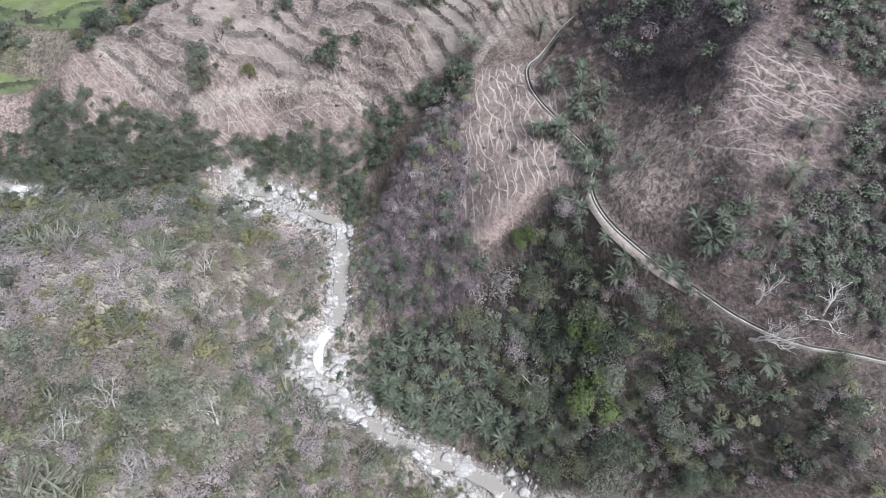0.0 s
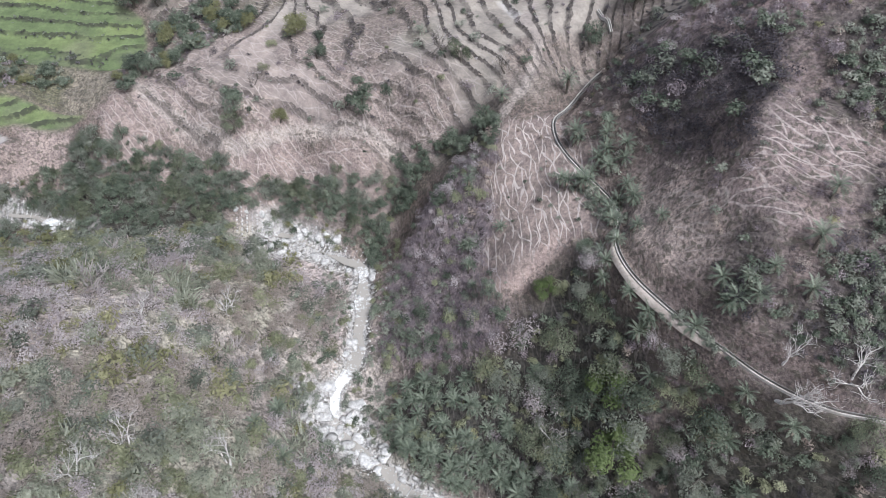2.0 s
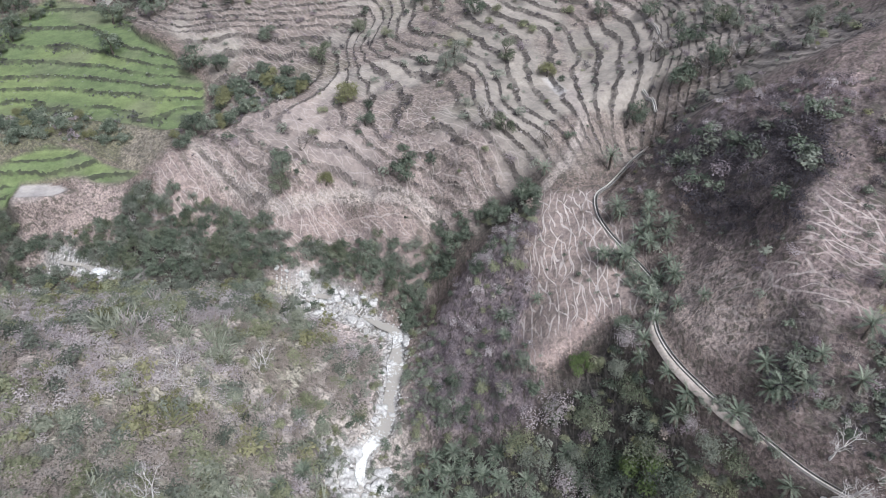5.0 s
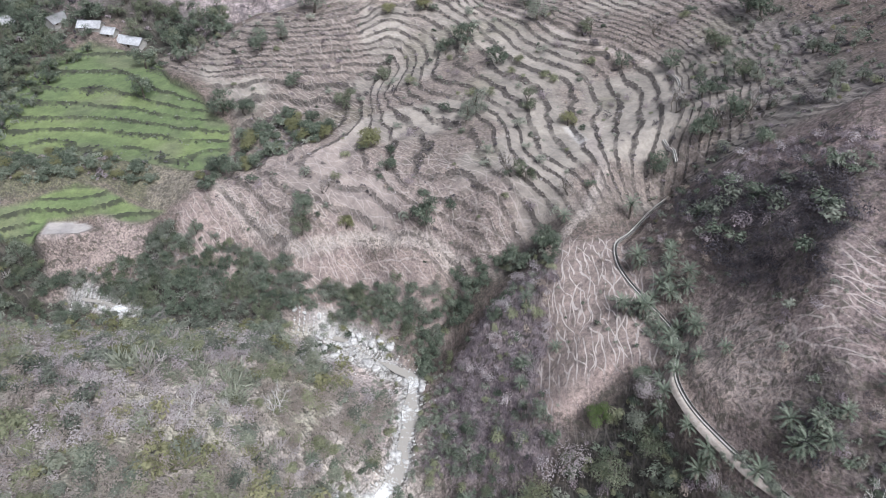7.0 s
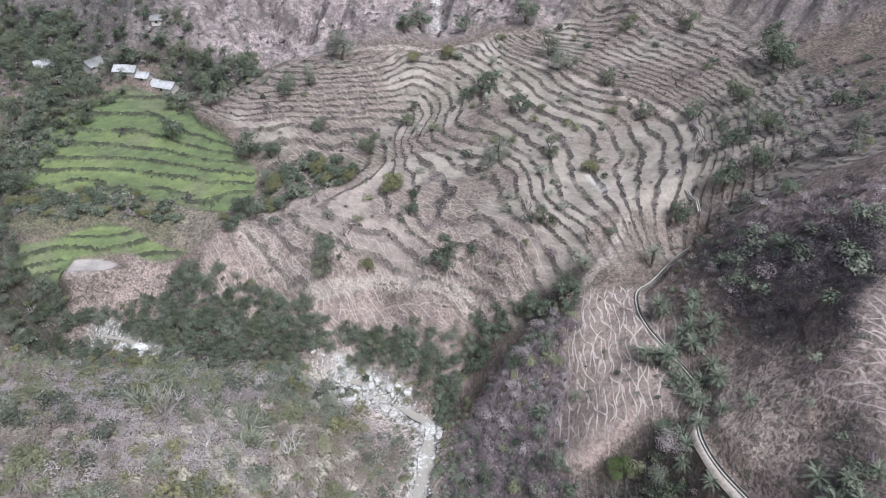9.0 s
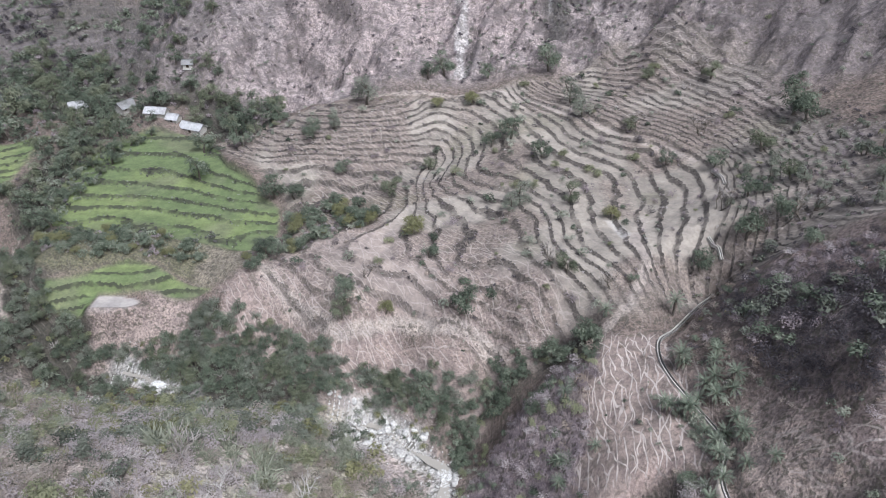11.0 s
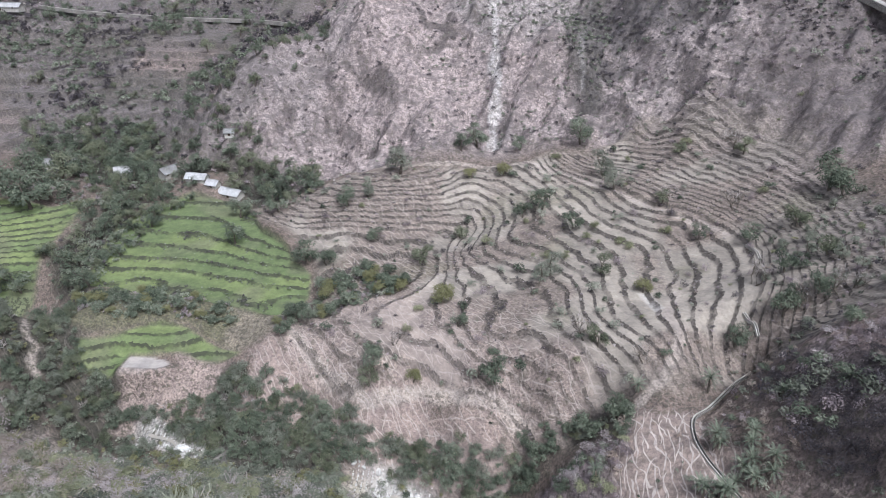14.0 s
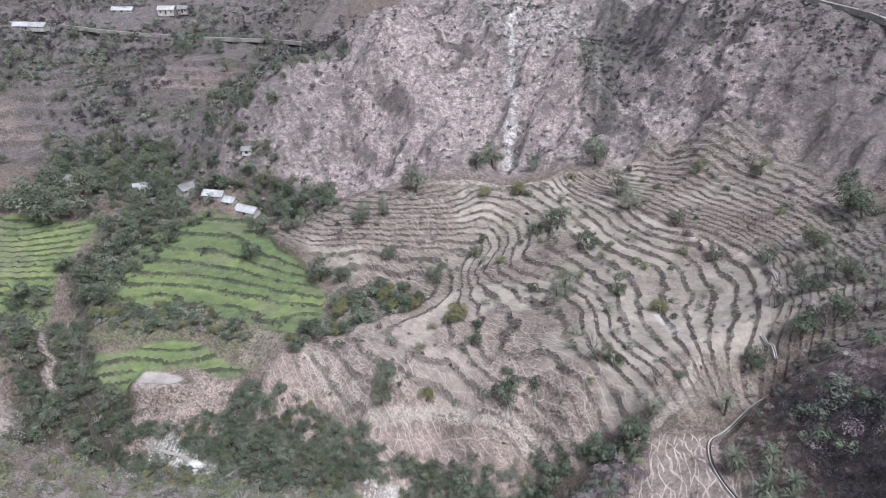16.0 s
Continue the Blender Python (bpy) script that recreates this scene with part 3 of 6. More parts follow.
def box(bm, x0, x1, y0, y1, z0, z1):
    v = [bm.verts.new((x, y, z)) for z in (z0, z1) for x, y in ((x0, y0), (x1, y0), (x1, y1), (x0, y1))]
    for f in ((3, 2, 1, 0), (4, 5, 6, 7), (0, 1, 5, 4), (1, 2, 6, 5), (2, 3, 7, 6), (3, 0, 4, 7)):
        bm.faces.new([v[i] for i in f])


def part(name, bm, mat, parent, label=""):
    me = bpy.data.meshes.new(name)
    bm.normal_update()
    bm.to_mesh(me)
    bm.free()
    me.materials.append(mat)
    return piece(name, me, parent, None, label)


def ease(line, gap=1.0):
    """A smooth way through the points of a line, with a point about every gap metres."""
    p = np.array([q[:3] if len(q) > 2 else (*q, 0) for q in line], float)
    p = np.vstack([2 * p[0] - p[1], p, 2 * p[-1] - p[-2]])
    out = []
    for a, b, c, d in zip(p, p[1:], p[2:], p[3:]):
        n = max(2, int(np.hypot(*(c - b)[:2]) / gap))
        t = (np.arange(n) / n)[:, None]
        out.append(0.5 * (2 * b + (c - a) * t + (2 * a - 5 * b + 4 * c - d) * t ** 2 + (3 * b - a - 3 * c + d) * t ** 3))
    return np.vstack([*out, p[-2:-1]])


def sides_of(way):
    d = np.gradient(way[:, :2], axis=0)
    d /= np.linalg.norm(d, axis=1, keepdims=True) + 1e-9
    return np.stack([-d[:, 1], d[:, 0]], 1)


def sweep(way, profile):
    """Corners and faces of a profile of (across, up) points drawn along a way."""
    n = sides_of(way)
    k = len(profile)
    v = np.stack([np.column_stack([way[:, :2] + n * a, way[:, 2] + b]) for a, b in profile], 1).reshape(-1, 3)
    i = np.arange(len(way) * k).reshape(len(way), k)
    f = np.stack([i[:-1, :-1], i[1:, :-1], i[1:, 1:], i[:-1, 1:]], -1).reshape(-1, 4)
    return v, f


# ---- kinds of ground, as rings in plan ----
RIVERSIDE_WOOD = [(-102.8, 133.2), (-87.5, 136.7), (-70.4, 135.7), (-52.1, 136.5), (-34.3, 132.8), (-28.3, 124.9), (-24.5, 121.7), (-10.4, 118.3),
    (-2.9, 115.9), (-5.4, 111.0), (-10.4, 113.9), (-24.6, 119.5), (-38.5, 118.6), (-39.8, 102.9), (-48.4, 96.9), (-62.5, 121.7), (-80.6, 129.7),
    (-98.5, 119.9)]
BANK_WOOD = [(-71.1, 141.1), (-58.1, 138.0), (-47.2, 134.5), (-31.1, 127.9), (-28.5, 123.1), (-22.0, 121.8), (-14.4, 121.8), (-5.0, 116.2), (2.0,
    115.4), (7.3, 116.6), (3.5, 112.0), (-2.6, 111.5), (-8.0, 114.8), (-22.8, 119.9), (-33.6, 117.4), (-46.2, 119.5), (-61.7, 122.7), (-73.7, 129.4)]
FAR_SCRUB = [(-74.0, 124.9), (-58.8, 119.1), (-43.9, 117.8), (-26.7, 117.3), (-25.6, 107.6), (-31.5, 99.8), (-43.0, 97.3), (-52.1, 89.4), (-58.6,
    88.4)]
BAR_SCRUB = [(-26.9, 115.7), (-20.4, 119.9), (-10.7, 115.2), (-1.8, 110.0), (-5.7, 108.6), (-16.6, 113.2), (-23.6, 109.4)]
LOWER_RIGHT = [(43.3, 47.5), (48.5, 43.1), (53.8, 38.0), (63.7, 33.4), (63.2, 22.5), (40.8, 35.1), (37.6, 43.9)]
RAVINE_WOOD = [(-3.3, 108.0), (-1.9, 114.2), (6.6, 118.3), (17.4, 116.6), (27.1, 111.1), (25.7, 107.0), (16.9, 114.1), (10.6, 113.9), (3.5, 112.0),
    (-0.2, 103.0)]
CANAL_WOOD = [(34.8, 76.4), (36.6, 66.3), (40.6, 55.8), (47.1, 45.8), (53.4, 38.7), (52.1, 38.2), (46.8, 43.8), (44.2, 43.4), (49.9, 31.1), (25.2,
    40.6), (15.0, 52.9), (2.4, 58.1), (-2.5, 68.1), (5.6, 76.3), (18.9, 68.5), (25.1, 71.8), (28.6, 71.1), (32.5, 73.7)]
PURPLE_SLOPE = [(1.7, 98.0), (10.6, 105.8), (18.5, 109.6), (25.5, 106.3), (22.8, 93.4), (20.6, 77.5), (22.4, 72.3), (17.1, 69.4), (5.7, 77.1), (-0.6,
    80.3)]
TRODDEN_SLOPE = [(26.8, 111.1), (35.9, 105.5), (38.7, 88.8), (39.5, 76.1), (31.6, 74.1), (19.9, 76.7), (17.1, 81.4), (23.5, 94.1)]
BELT = [(-129.8, 174.6), (-140.8, 186.8), (-130.9, 197.1), (-131.0, 219.7), (-159.9, 234.4), (-172.9, 231.1), (-189.0, 258.0), (-171.6, 269.9),
    (-137.7, 267.8), (-118.4, 233.4), (-120.8, 207.4), (-114.2, 182.5), (-112.6, 162.7)]
FIELD_STRIP = [(-117, 164), (-95, 163), (-70, 160), (-65, 153), (-79, 151), (-98, 148.5), (-110, 154)]
SPUR_HEDGE = [(-55.1, 147.2), (-51.4, 162.4), (-43.5, 169.9), (-30.6, 168.7), (-22.7, 161.5), (-23.4, 156.1), (-36.8, 153.4), (-48.2, 150.9), (-51.6, 142.8)]
WEST_BANK = [(-117.1, 132.2), (-139.7, 171.8), (-122.6, 169.1), (-98.7, 136.6), (-87.6, 136.9), (-61.8, 140.5), (-75.2, 132.8), (-102.0, 123.8),
    (-104.5, 110.5)]
WOOD_EDGE = [(-100.5, 134.8), (-86, 136.5), (-68, 139.2), (-45.6, 133.7), (-31.3, 127.4), (-27.3, 122.3), (-21.3, 121.3), (-14.7, 123.1), (-8.3, 117.9), (2.1, 116.5), (2, 113.2), (-21.4, 118.4), (-47.5, 123.3), (-75.1, 128.6), (-99.3, 127)]
HOUSE_GROVE = [(-112, 227), (-97, 227), (-84, 214), (-70, 202), (-60, 202), (-56, 214), (-64, 232), (-85, 242), (-110, 248)]
BANK_THICKET = [(-36, 116), (-31, 126), (-14, 122.5), (2, 117.5), (8, 117), (3, 110.5), (-8, 113), (-22, 118)]
SCREE = [(-1.6, 299), (-3.1, 282), (-2.9, 264), (-1.9, 252), (-2.4, 244), (-1.1, 236)]
SIDE_GULLY = [(33.8, 289), (29.4, 265.9), (26.8, 252.4), (27.8, 243.7)]
WEST_PATH = [(-130.8, 174.1), (-132.3, 170.1), (-126, 158), (-112.1, 136.5), (-109.1, 135.6), (-109, 131.1), (-107.2, 130.6)]
CROSS_PATH = [(-69.1, 234.4), (-50.1, 221.2), (-34.3, 216.9), (-19.9, 217.4), (8.5, 217.1), (16.8, 210.5), (24.6, 201.9), (37.6, 183.6), (47.1, 173.5), (56.4, 162.2)]
SPUR_PATH = [(-50.2, 146.3), (-43.6, 140.3), (-37.3, 135.2), (-28, 127.7), (-15.5, 129.2), (-5.2, 125.3), (3.3, 122), (8.1, 118.6)]
SADDLE_PATH = [(28, 110), (33, 114), (37, 122), (36, 130), (40, 140)]
BRIGHT_FIELD = [(32.2, 141.7), (33.9, 141.5), (35.9, 131.7), (34.3, 131)]


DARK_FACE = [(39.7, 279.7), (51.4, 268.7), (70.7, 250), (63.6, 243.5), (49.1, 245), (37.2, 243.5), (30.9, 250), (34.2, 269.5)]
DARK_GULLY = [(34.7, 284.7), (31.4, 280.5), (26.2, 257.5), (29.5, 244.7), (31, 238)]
PINK_FACE = [(-42.7, 308), (-19.4, 282), (-5.6, 265.7), (-6.4, 246.4), (-20.8, 228.6), (-41.2, 233.8), (-65.7, 251.6), (-68.6, 257.5), (-58.9, 266.2)]
PINK_EAST = [(1.5, 262), (24.2, 256.4), (27, 242.3), (22.3, 235.9), (3.5, 243.9)]
GREY_TOP = [(-19, 307), (28, 295), (28.6, 263), (0.5, 264.3), (-5.8, 268.7), (-14.8, 277.6)]
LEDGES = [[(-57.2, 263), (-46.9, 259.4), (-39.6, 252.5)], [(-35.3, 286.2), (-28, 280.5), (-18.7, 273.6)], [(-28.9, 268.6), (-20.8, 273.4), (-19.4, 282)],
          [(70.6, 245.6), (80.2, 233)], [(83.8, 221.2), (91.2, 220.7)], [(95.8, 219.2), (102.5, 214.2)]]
UPPER_RUBBLE = [(36.3, 235.6), (52.1, 239.9), (70.4, 229.3), (86.1, 223.9), (98, 205), (84, 192), (55.4, 203.1), (37.7, 225.7)]


def axis(lo, hi, gap, ends, apron):
    """Even steps from lo to hi, doubled over an apron on each side, then growing to the ends."""
    core = list(np.arange(lo, hi + gap / 2, gap))
    for sign, end in ((-1, ends[0]), (1, ends[1])):
        a, d, more = core[0] if sign < 0 else core[-1], gap * 2.1, []
        edge = a + sign * apron[0 if sign < 0 else 1]
        while sign * a < sign * end:
            d = d if sign * a < sign * edge else d * 1.15
            a += sign * d
            more.append(a)
        core = more[::-1] + core if sign < 0 else core + more
    return np.array(core)


def build_ground():
    gx, gy = axis(-124, 100, 0.60, (-3000, 3000), (80, 20)), axis(36, 226, 0.58, (-3000, 3200), (10, 95))
    x, y = np.meshgrid(gx, gy)
    kind = {}
    z = height(x, y, kind)
    nx, ny = len(gx), len(gy)
    i = np.arange(nx * ny).reshape(ny, nx)
    faces = np.stack([i[:-1, :-1], i[:-1, 1:], i[1:, 1:], i[1:, :-1]], -1).reshape(-1, 4)
    me = sheet("ground", np.stack([x, y, z], -1).reshape(-1, 3), faces, EARTH, True)
    soil = np.empty((ny, nx, 3))
    soil[:] = (0.205, 0.165, 0.145)
    trodden = np.full((ny, nx), 0.10)
    plain = np.zeros((ny, nx))

    def lay(mask, colour, keep=1.0):
        m = np.clip(mask, 0, 1)[..., None] * keep
        soil[:] = soil * (1 - m) + np.array(colour) * m

    wob = 2.2 * grain(x, y, 6, 21)
    wx, wy = x + wob, y + 2.2 * grain(x, y, 6, 22)
    near = step(6, -6, x + 0.25 * (y - 100) + 6) * step(125, 112, y)
    lay(near, (0.450, 0.405, 0.366))
    lay(near * step(0.0, 0.5, grain(x, y, 13, 24)), (0.400, 0.392, 0.300), 0.6)
    lay(near * step(0.1, 0.5, grain(x, y, 11, 25)), (0.500, 0.425, 0.405), 0.7)
    # dark wood floor, deepened in colour for the shaded gaps between crowns
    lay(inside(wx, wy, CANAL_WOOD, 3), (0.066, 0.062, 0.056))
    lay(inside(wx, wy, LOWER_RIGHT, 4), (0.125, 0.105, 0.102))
    lay(inside(wx, wy, PURPLE_SLOPE, 3), (0.320, 0.268, 0.272))
    hill = step(38, 46, x + 0.1 * (70 - y)) * step(118, 108, y)
    lay(hill, (0.220, 0.176, 0.164))
    lay(hill * step(0.0, 0.5, grain(x, y, 7, 26)), (0.150, 0.126, 0.118), 0.7)
    bare_flank, pink = inside(wx, wy, BARE_FLANK, 3), inside(x + 0.5 * wob, wy, PINK_FLANK, 2.2)
    lay(bare_flank, (0.385, 0.318, 0.285), 0.9)
    lay(inside(wx, wy, HILL_CAP, 2.5), (0.380, 0.300, 0.285), 0.9)
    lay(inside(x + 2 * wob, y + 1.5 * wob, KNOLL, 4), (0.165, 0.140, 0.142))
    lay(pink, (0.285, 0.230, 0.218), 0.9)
    # shade on these slopes and under the bush clump is put into the soil colour
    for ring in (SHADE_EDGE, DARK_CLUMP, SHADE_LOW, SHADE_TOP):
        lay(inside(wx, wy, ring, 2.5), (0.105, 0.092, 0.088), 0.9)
    bare = inside(wx, wy, TRODDEN_SLOPE, 2.0)
    lay(bare, (0.335, 0.270, 0.242))
    lay(inside(wx, wy, PINK_TONGUE, 1.5), (0.470, 0.365, 0.325), 0.9)
    trodden = np.maximum(trodden, np.maximum(bare * (1 - inside(x, y, PINK_TONGUE, 2)), np.maximum(0.62 * pink, 0.35 * bare_flank)))
    # same for the other woods: dark floor plus shade painted under the trees
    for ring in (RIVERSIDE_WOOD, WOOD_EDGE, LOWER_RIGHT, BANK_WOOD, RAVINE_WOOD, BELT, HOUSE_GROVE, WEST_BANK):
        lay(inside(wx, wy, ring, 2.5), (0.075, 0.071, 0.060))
    lay(inside(wx, wy, [(-120, 166), (-90, 164), (-54, 155), (-58, 146), (-78, 149), (-104, 144), (-116, 150)], 2), (0.170, 0.165, 0.110))
    lay(inside(wx, wy, [(-70, 158), (-52, 153), (-56, 144), (-66, 146)], 2), (0.270, 0.240, 0.190))
    crag = kind["crag"]
    # pink rock, tinted towards mauve in place of distance haze
    lay(crag, (0.405, 0.350, 0.346))
    lay(crag * step(-0.2, 0.4, grain(x, y, 20, 37) + 0.6 * grain(x, y, 3, 38)) * (1 - inside(wx, wy, PINK_FACE, 4)), (0.300, 0.270, 0.270), 0.6)
    lay(crag * np.maximum(inside(wx, wy, PINK_FACE, 4), inside(wx, wy, PINK_EAST, 3)), (0.435, 0.370, 0.362), 0.75)
    lay(crag * inside(wx, wy, GREY_TOP, 4), (0.400, 0.372, 0.366), 0.75)
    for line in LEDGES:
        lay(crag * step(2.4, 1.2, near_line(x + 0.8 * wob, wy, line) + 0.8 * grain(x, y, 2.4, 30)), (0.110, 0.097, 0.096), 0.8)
    lay(crag * step(0.45, 0.65, grain(x, y, 5, 34) + 0.5 * grain(x, y, 2, 31)), (0.170, 0.150, 0.145), 0.45)
    lay(crag * inside(wx, wy, UPPER_RUBBLE, 5), (0.345, 0.302, 0.296), 0.85)
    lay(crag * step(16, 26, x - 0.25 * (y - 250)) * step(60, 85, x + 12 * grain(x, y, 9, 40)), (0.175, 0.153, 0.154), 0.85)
    # steep rock darkened by slope, to supply shading the even sky leaves out
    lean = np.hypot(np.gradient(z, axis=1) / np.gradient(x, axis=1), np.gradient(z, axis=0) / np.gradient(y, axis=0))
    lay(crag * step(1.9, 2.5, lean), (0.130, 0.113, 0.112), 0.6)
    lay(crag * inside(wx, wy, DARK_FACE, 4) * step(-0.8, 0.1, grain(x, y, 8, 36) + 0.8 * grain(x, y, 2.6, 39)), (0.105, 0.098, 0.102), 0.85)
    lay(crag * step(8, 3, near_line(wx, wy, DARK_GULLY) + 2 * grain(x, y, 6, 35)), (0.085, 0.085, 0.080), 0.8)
    far_left = step(-70, -110, x) * step(235, 255, y)
    lay(far_left, (0.190, 0.172, 0.174))
    lay(far_left * step(0.0, 0.4, grain(x, y, 18, 32)), (0.130, 0.122, 0.108), 0.7)
    lay(far_left * step(0.1, 0.5, grain(x, y, 22, 29)) * step(330, 300, y), (0.310, 0.248, 0.230), 0.8)
    lay(kind["bench"], (0.085, 0.078, 0.074), 0.7)
    # fields: pale ploughed treads, dark stony risers, green wheat
    east, green = kind["east"], kind["green"]
    parcel = grain(kind["level"] * 7.3 + x / 24, kind["level"] * 3.1 + y / 24, 1.0, 41)
    lay(east, (0.335, 0.300, 0.260))
    lay(east * step(50, 75, x + 6 * grain(x, y, 9, 47)), (0.195, 0.170, 0.150), 0.75)
    soil[:] *= (1 + 0.22 * east * parcel)[..., None]
    weedy = east * step(0.05, 0.5, grain(x, y, 12, 42) + 0.45 * np.maximum(step(30, -20, x), step(160, 185, y)) - 0.4 * step(26, 8, np.hypot(x - 38, y - 140)))
    lay(weedy, (0.235, 0.190, 0.170), 0.75)
    lay(east * step(0.35, 0.7, grain(x, y, 15, 43)), (0.175, 0.165, 0.115), 0.45)
    spur_face = inside(wx, wy, SPUR_FACE, 3)
    low = kind["low"] * east
    lay(low, (0.350, 0.288, 0.262), 0.75)
    lay(spur_face, (0.375, 0.300, 0.272), 0.85)
    core = inside(wx, wy, BOWL_CORE, 4)
    trodden = np.maximum(trodden, 0.5 * spur_face)
    trodden = np.maximum(trodden, 0.45 * weedy * (1 - core))
    trodden = np.maximum(trodden, 0.55 * low * step(-0.4, 0.2, grain(x, y, 9, 45)))
    trodden = np.maximum(trodden, 0.35 * east * (1 - core))
    lay(green, (0.150, 0.196, 0.092))
    lay(green * step(-0.1, 0.5, parcel), (0.205, 0.252, 0.108), 0.8)
    lay(green * step(0.1, 0.6, grain(x, y, 11, 44)), (0.190, 0.198, 0.128), 0.6)
    lay(green * step(0.3, 0.6, grain(x, y, 6, 46)), (0.150, 0.160, 0.105), 0.4)
    lay(inside(wx, y, [(-93, 129), (-66, 131), (-64, 141), (-77, 142), (-78.5, 138.5), (-92, 138.5)], 1.2), (0.350, 0.285, 0.258))
    silt = step(1.06, 0.98, pond(x, y))
    lay(silt, (0.440, 0.405, 0.380))
    lay(inside(x, y, BRIGHT_FIELD, 0.6) , (0.56, 0.53, 0.50))
    riser = np.clip(kind["riser"], 0, 1)
    upper = east * step(36, 46, kind["climb"])
    lay(upper, (0.262, 0.230, 0.224), 0.85)
    trodden = np.maximum(trodden, 0.3 * upper)
    trodden = trodden * (1 - 0.75 * kind["crag"])
    plain[:] = np.maximum(east * (0.85 - 0.5 * np.maximum(upper, weedy)), np.maximum(green * 0.8, 0.3 * crag))
    plain[:] = np.maximum(plain, 0.5 * np.maximum(spur_face, bare))
    plain[:] = np.maximum(plain, silt)
    trodden = trodden * (1 - green) * (1 - silt) * (1 - 0.6 * riser)
    lay(step(3.2, 1.2, np.hypot(x - 50.5, y - 117.5) + 0.6 * grain(x, y, 2, 55)), (0.075, 0.060, 0.052))
    # river bed, scree, paths
    lay(kind["bed"], (0.50, 0.485, 0.46))
    lay(kind["bed"] * step(-28, -40, x), (0.33, 0.32, 0.30), 0.7)
    lay(step(2.2, 0.5, near_line(x + 0.6 * wob, y, SCREE) + 0.8 * grain(x, y, 4, 51) - 2.5 * step(252, 240, y) * step(-0.3, 0.3, grain(x, y, 3, 54))), (0.62, 0.60, 0.59), 0.85)
    lay(step(2.6, 0.8, near_line(x, y, SIDE_GULLY) + 1.2 + grain(x, y, 3, 52)), (0.46, 0.45, 0.44), 0.6)
    for line, half in ((WEST_PATH, 0.45), (CROSS_PATH, 0.7), (SPUR_PATH, 0.9), (SADDLE_PATH, 0.9)):
        lay(step(half + 0.5, half, near_line(x, y, line) + 0.25 * grain(x, y, 2, 53)), (0.43, 0.375, 0.335), 0.85)
    rgba = np.concatenate([soil, np.ones((ny, nx, 1))], -1).astype(np.float32)
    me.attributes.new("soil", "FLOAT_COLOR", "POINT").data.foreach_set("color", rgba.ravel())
    for name, value in (("trodden", trodden), ("crag", np.maximum(crag, 0.7 * far_left)), ("plain", plain), ("climb", kind["climb"]), ("field", kind["field"] * (1 - 0.2 * upper)), ("wheat", green), ("downhill", step(44, 40, x) * step(118, 112, y))):
        me.attributes.new(name, "FLOAT", "POINT").data.foreach_set("value", value.astype(np.float32).ravel())
    tagged(new("ground", me), "dry pinkish hillsides stepped into narrow stone-faced field terraces", "ground", "", "structure")


build_ground()


def build_stream():
    """The stream's surface, with steps where it falls."""
    way = ease(RIVER, 0.8)
    way = way[way[:, 0] > -82]
    n = sides_of(way)
    w = (1.55 + 0.75 * grain(way[:, 0], way[:, 1], 4, 61)) * (1 - 0.45 * step(-5, -9, way[:, 0]) * step(104, 108, way[:, 1]))
    across = np.linspace(-1, 1, 7)
    p = way[:, None, :2] + n[:, None] * (across[None, :, None] * w[:, None, None]) + 0.5 * np.stack([grain(way[:, 0], way[:, 1], 4, 62)] * 2, -1)[:, None]
    fall = np.abs(np.gradient(way[:, 2]) / (np.linalg.norm(np.gradient(way[:, :2], axis=0), axis=1) + 1e-6))
    z = np.repeat((way[:, 2] - 0.5)[:, None], 7, 1) + 0.07 * grain(p[..., 0], p[..., 1], 1.3, 63)
    i = np.arange(len(way) * 7).reshape(-1, 7)
    f = np.stack([i[:-1, :-1], i[:-1, 1:], i[1:, 1:], i[1:, :-1]], -1).reshape(-1, 4)
    me = sheet("water", np.concatenate([p, z[..., None]], -1).reshape(-1, 3), f, WATER, True)
    foam = np.repeat((-0.06 + 0.8 * np.clip(fall - 0.08, 0, 0.25) + 0.16 * grain(way[:, 0], way[:, 1], 5, 64))[:, None], 7, 1)
    for fx, fy, r in ((-12.5, 75, 3.5), (-9, 77.3, 3.2), (-3.4, 102.5, 3.5), (-5, 95, 3), (7, 51.3, 3.4), (12, 48.5, 3.4), (-72, 126, 4)):
        foam += 0.3 * step(r * 1.3, 0, np.hypot(p[..., 0] - fx, p[..., 1] - fy))
    me.attributes.new("foam", "FLOAT", "POINT").data.foreach_set("value", foam.astype(np.float32).ravel())
    tagged(new("water", me), "milky grey mountain stream breaking white over rocks", "water", "", "structure")


build_stream()

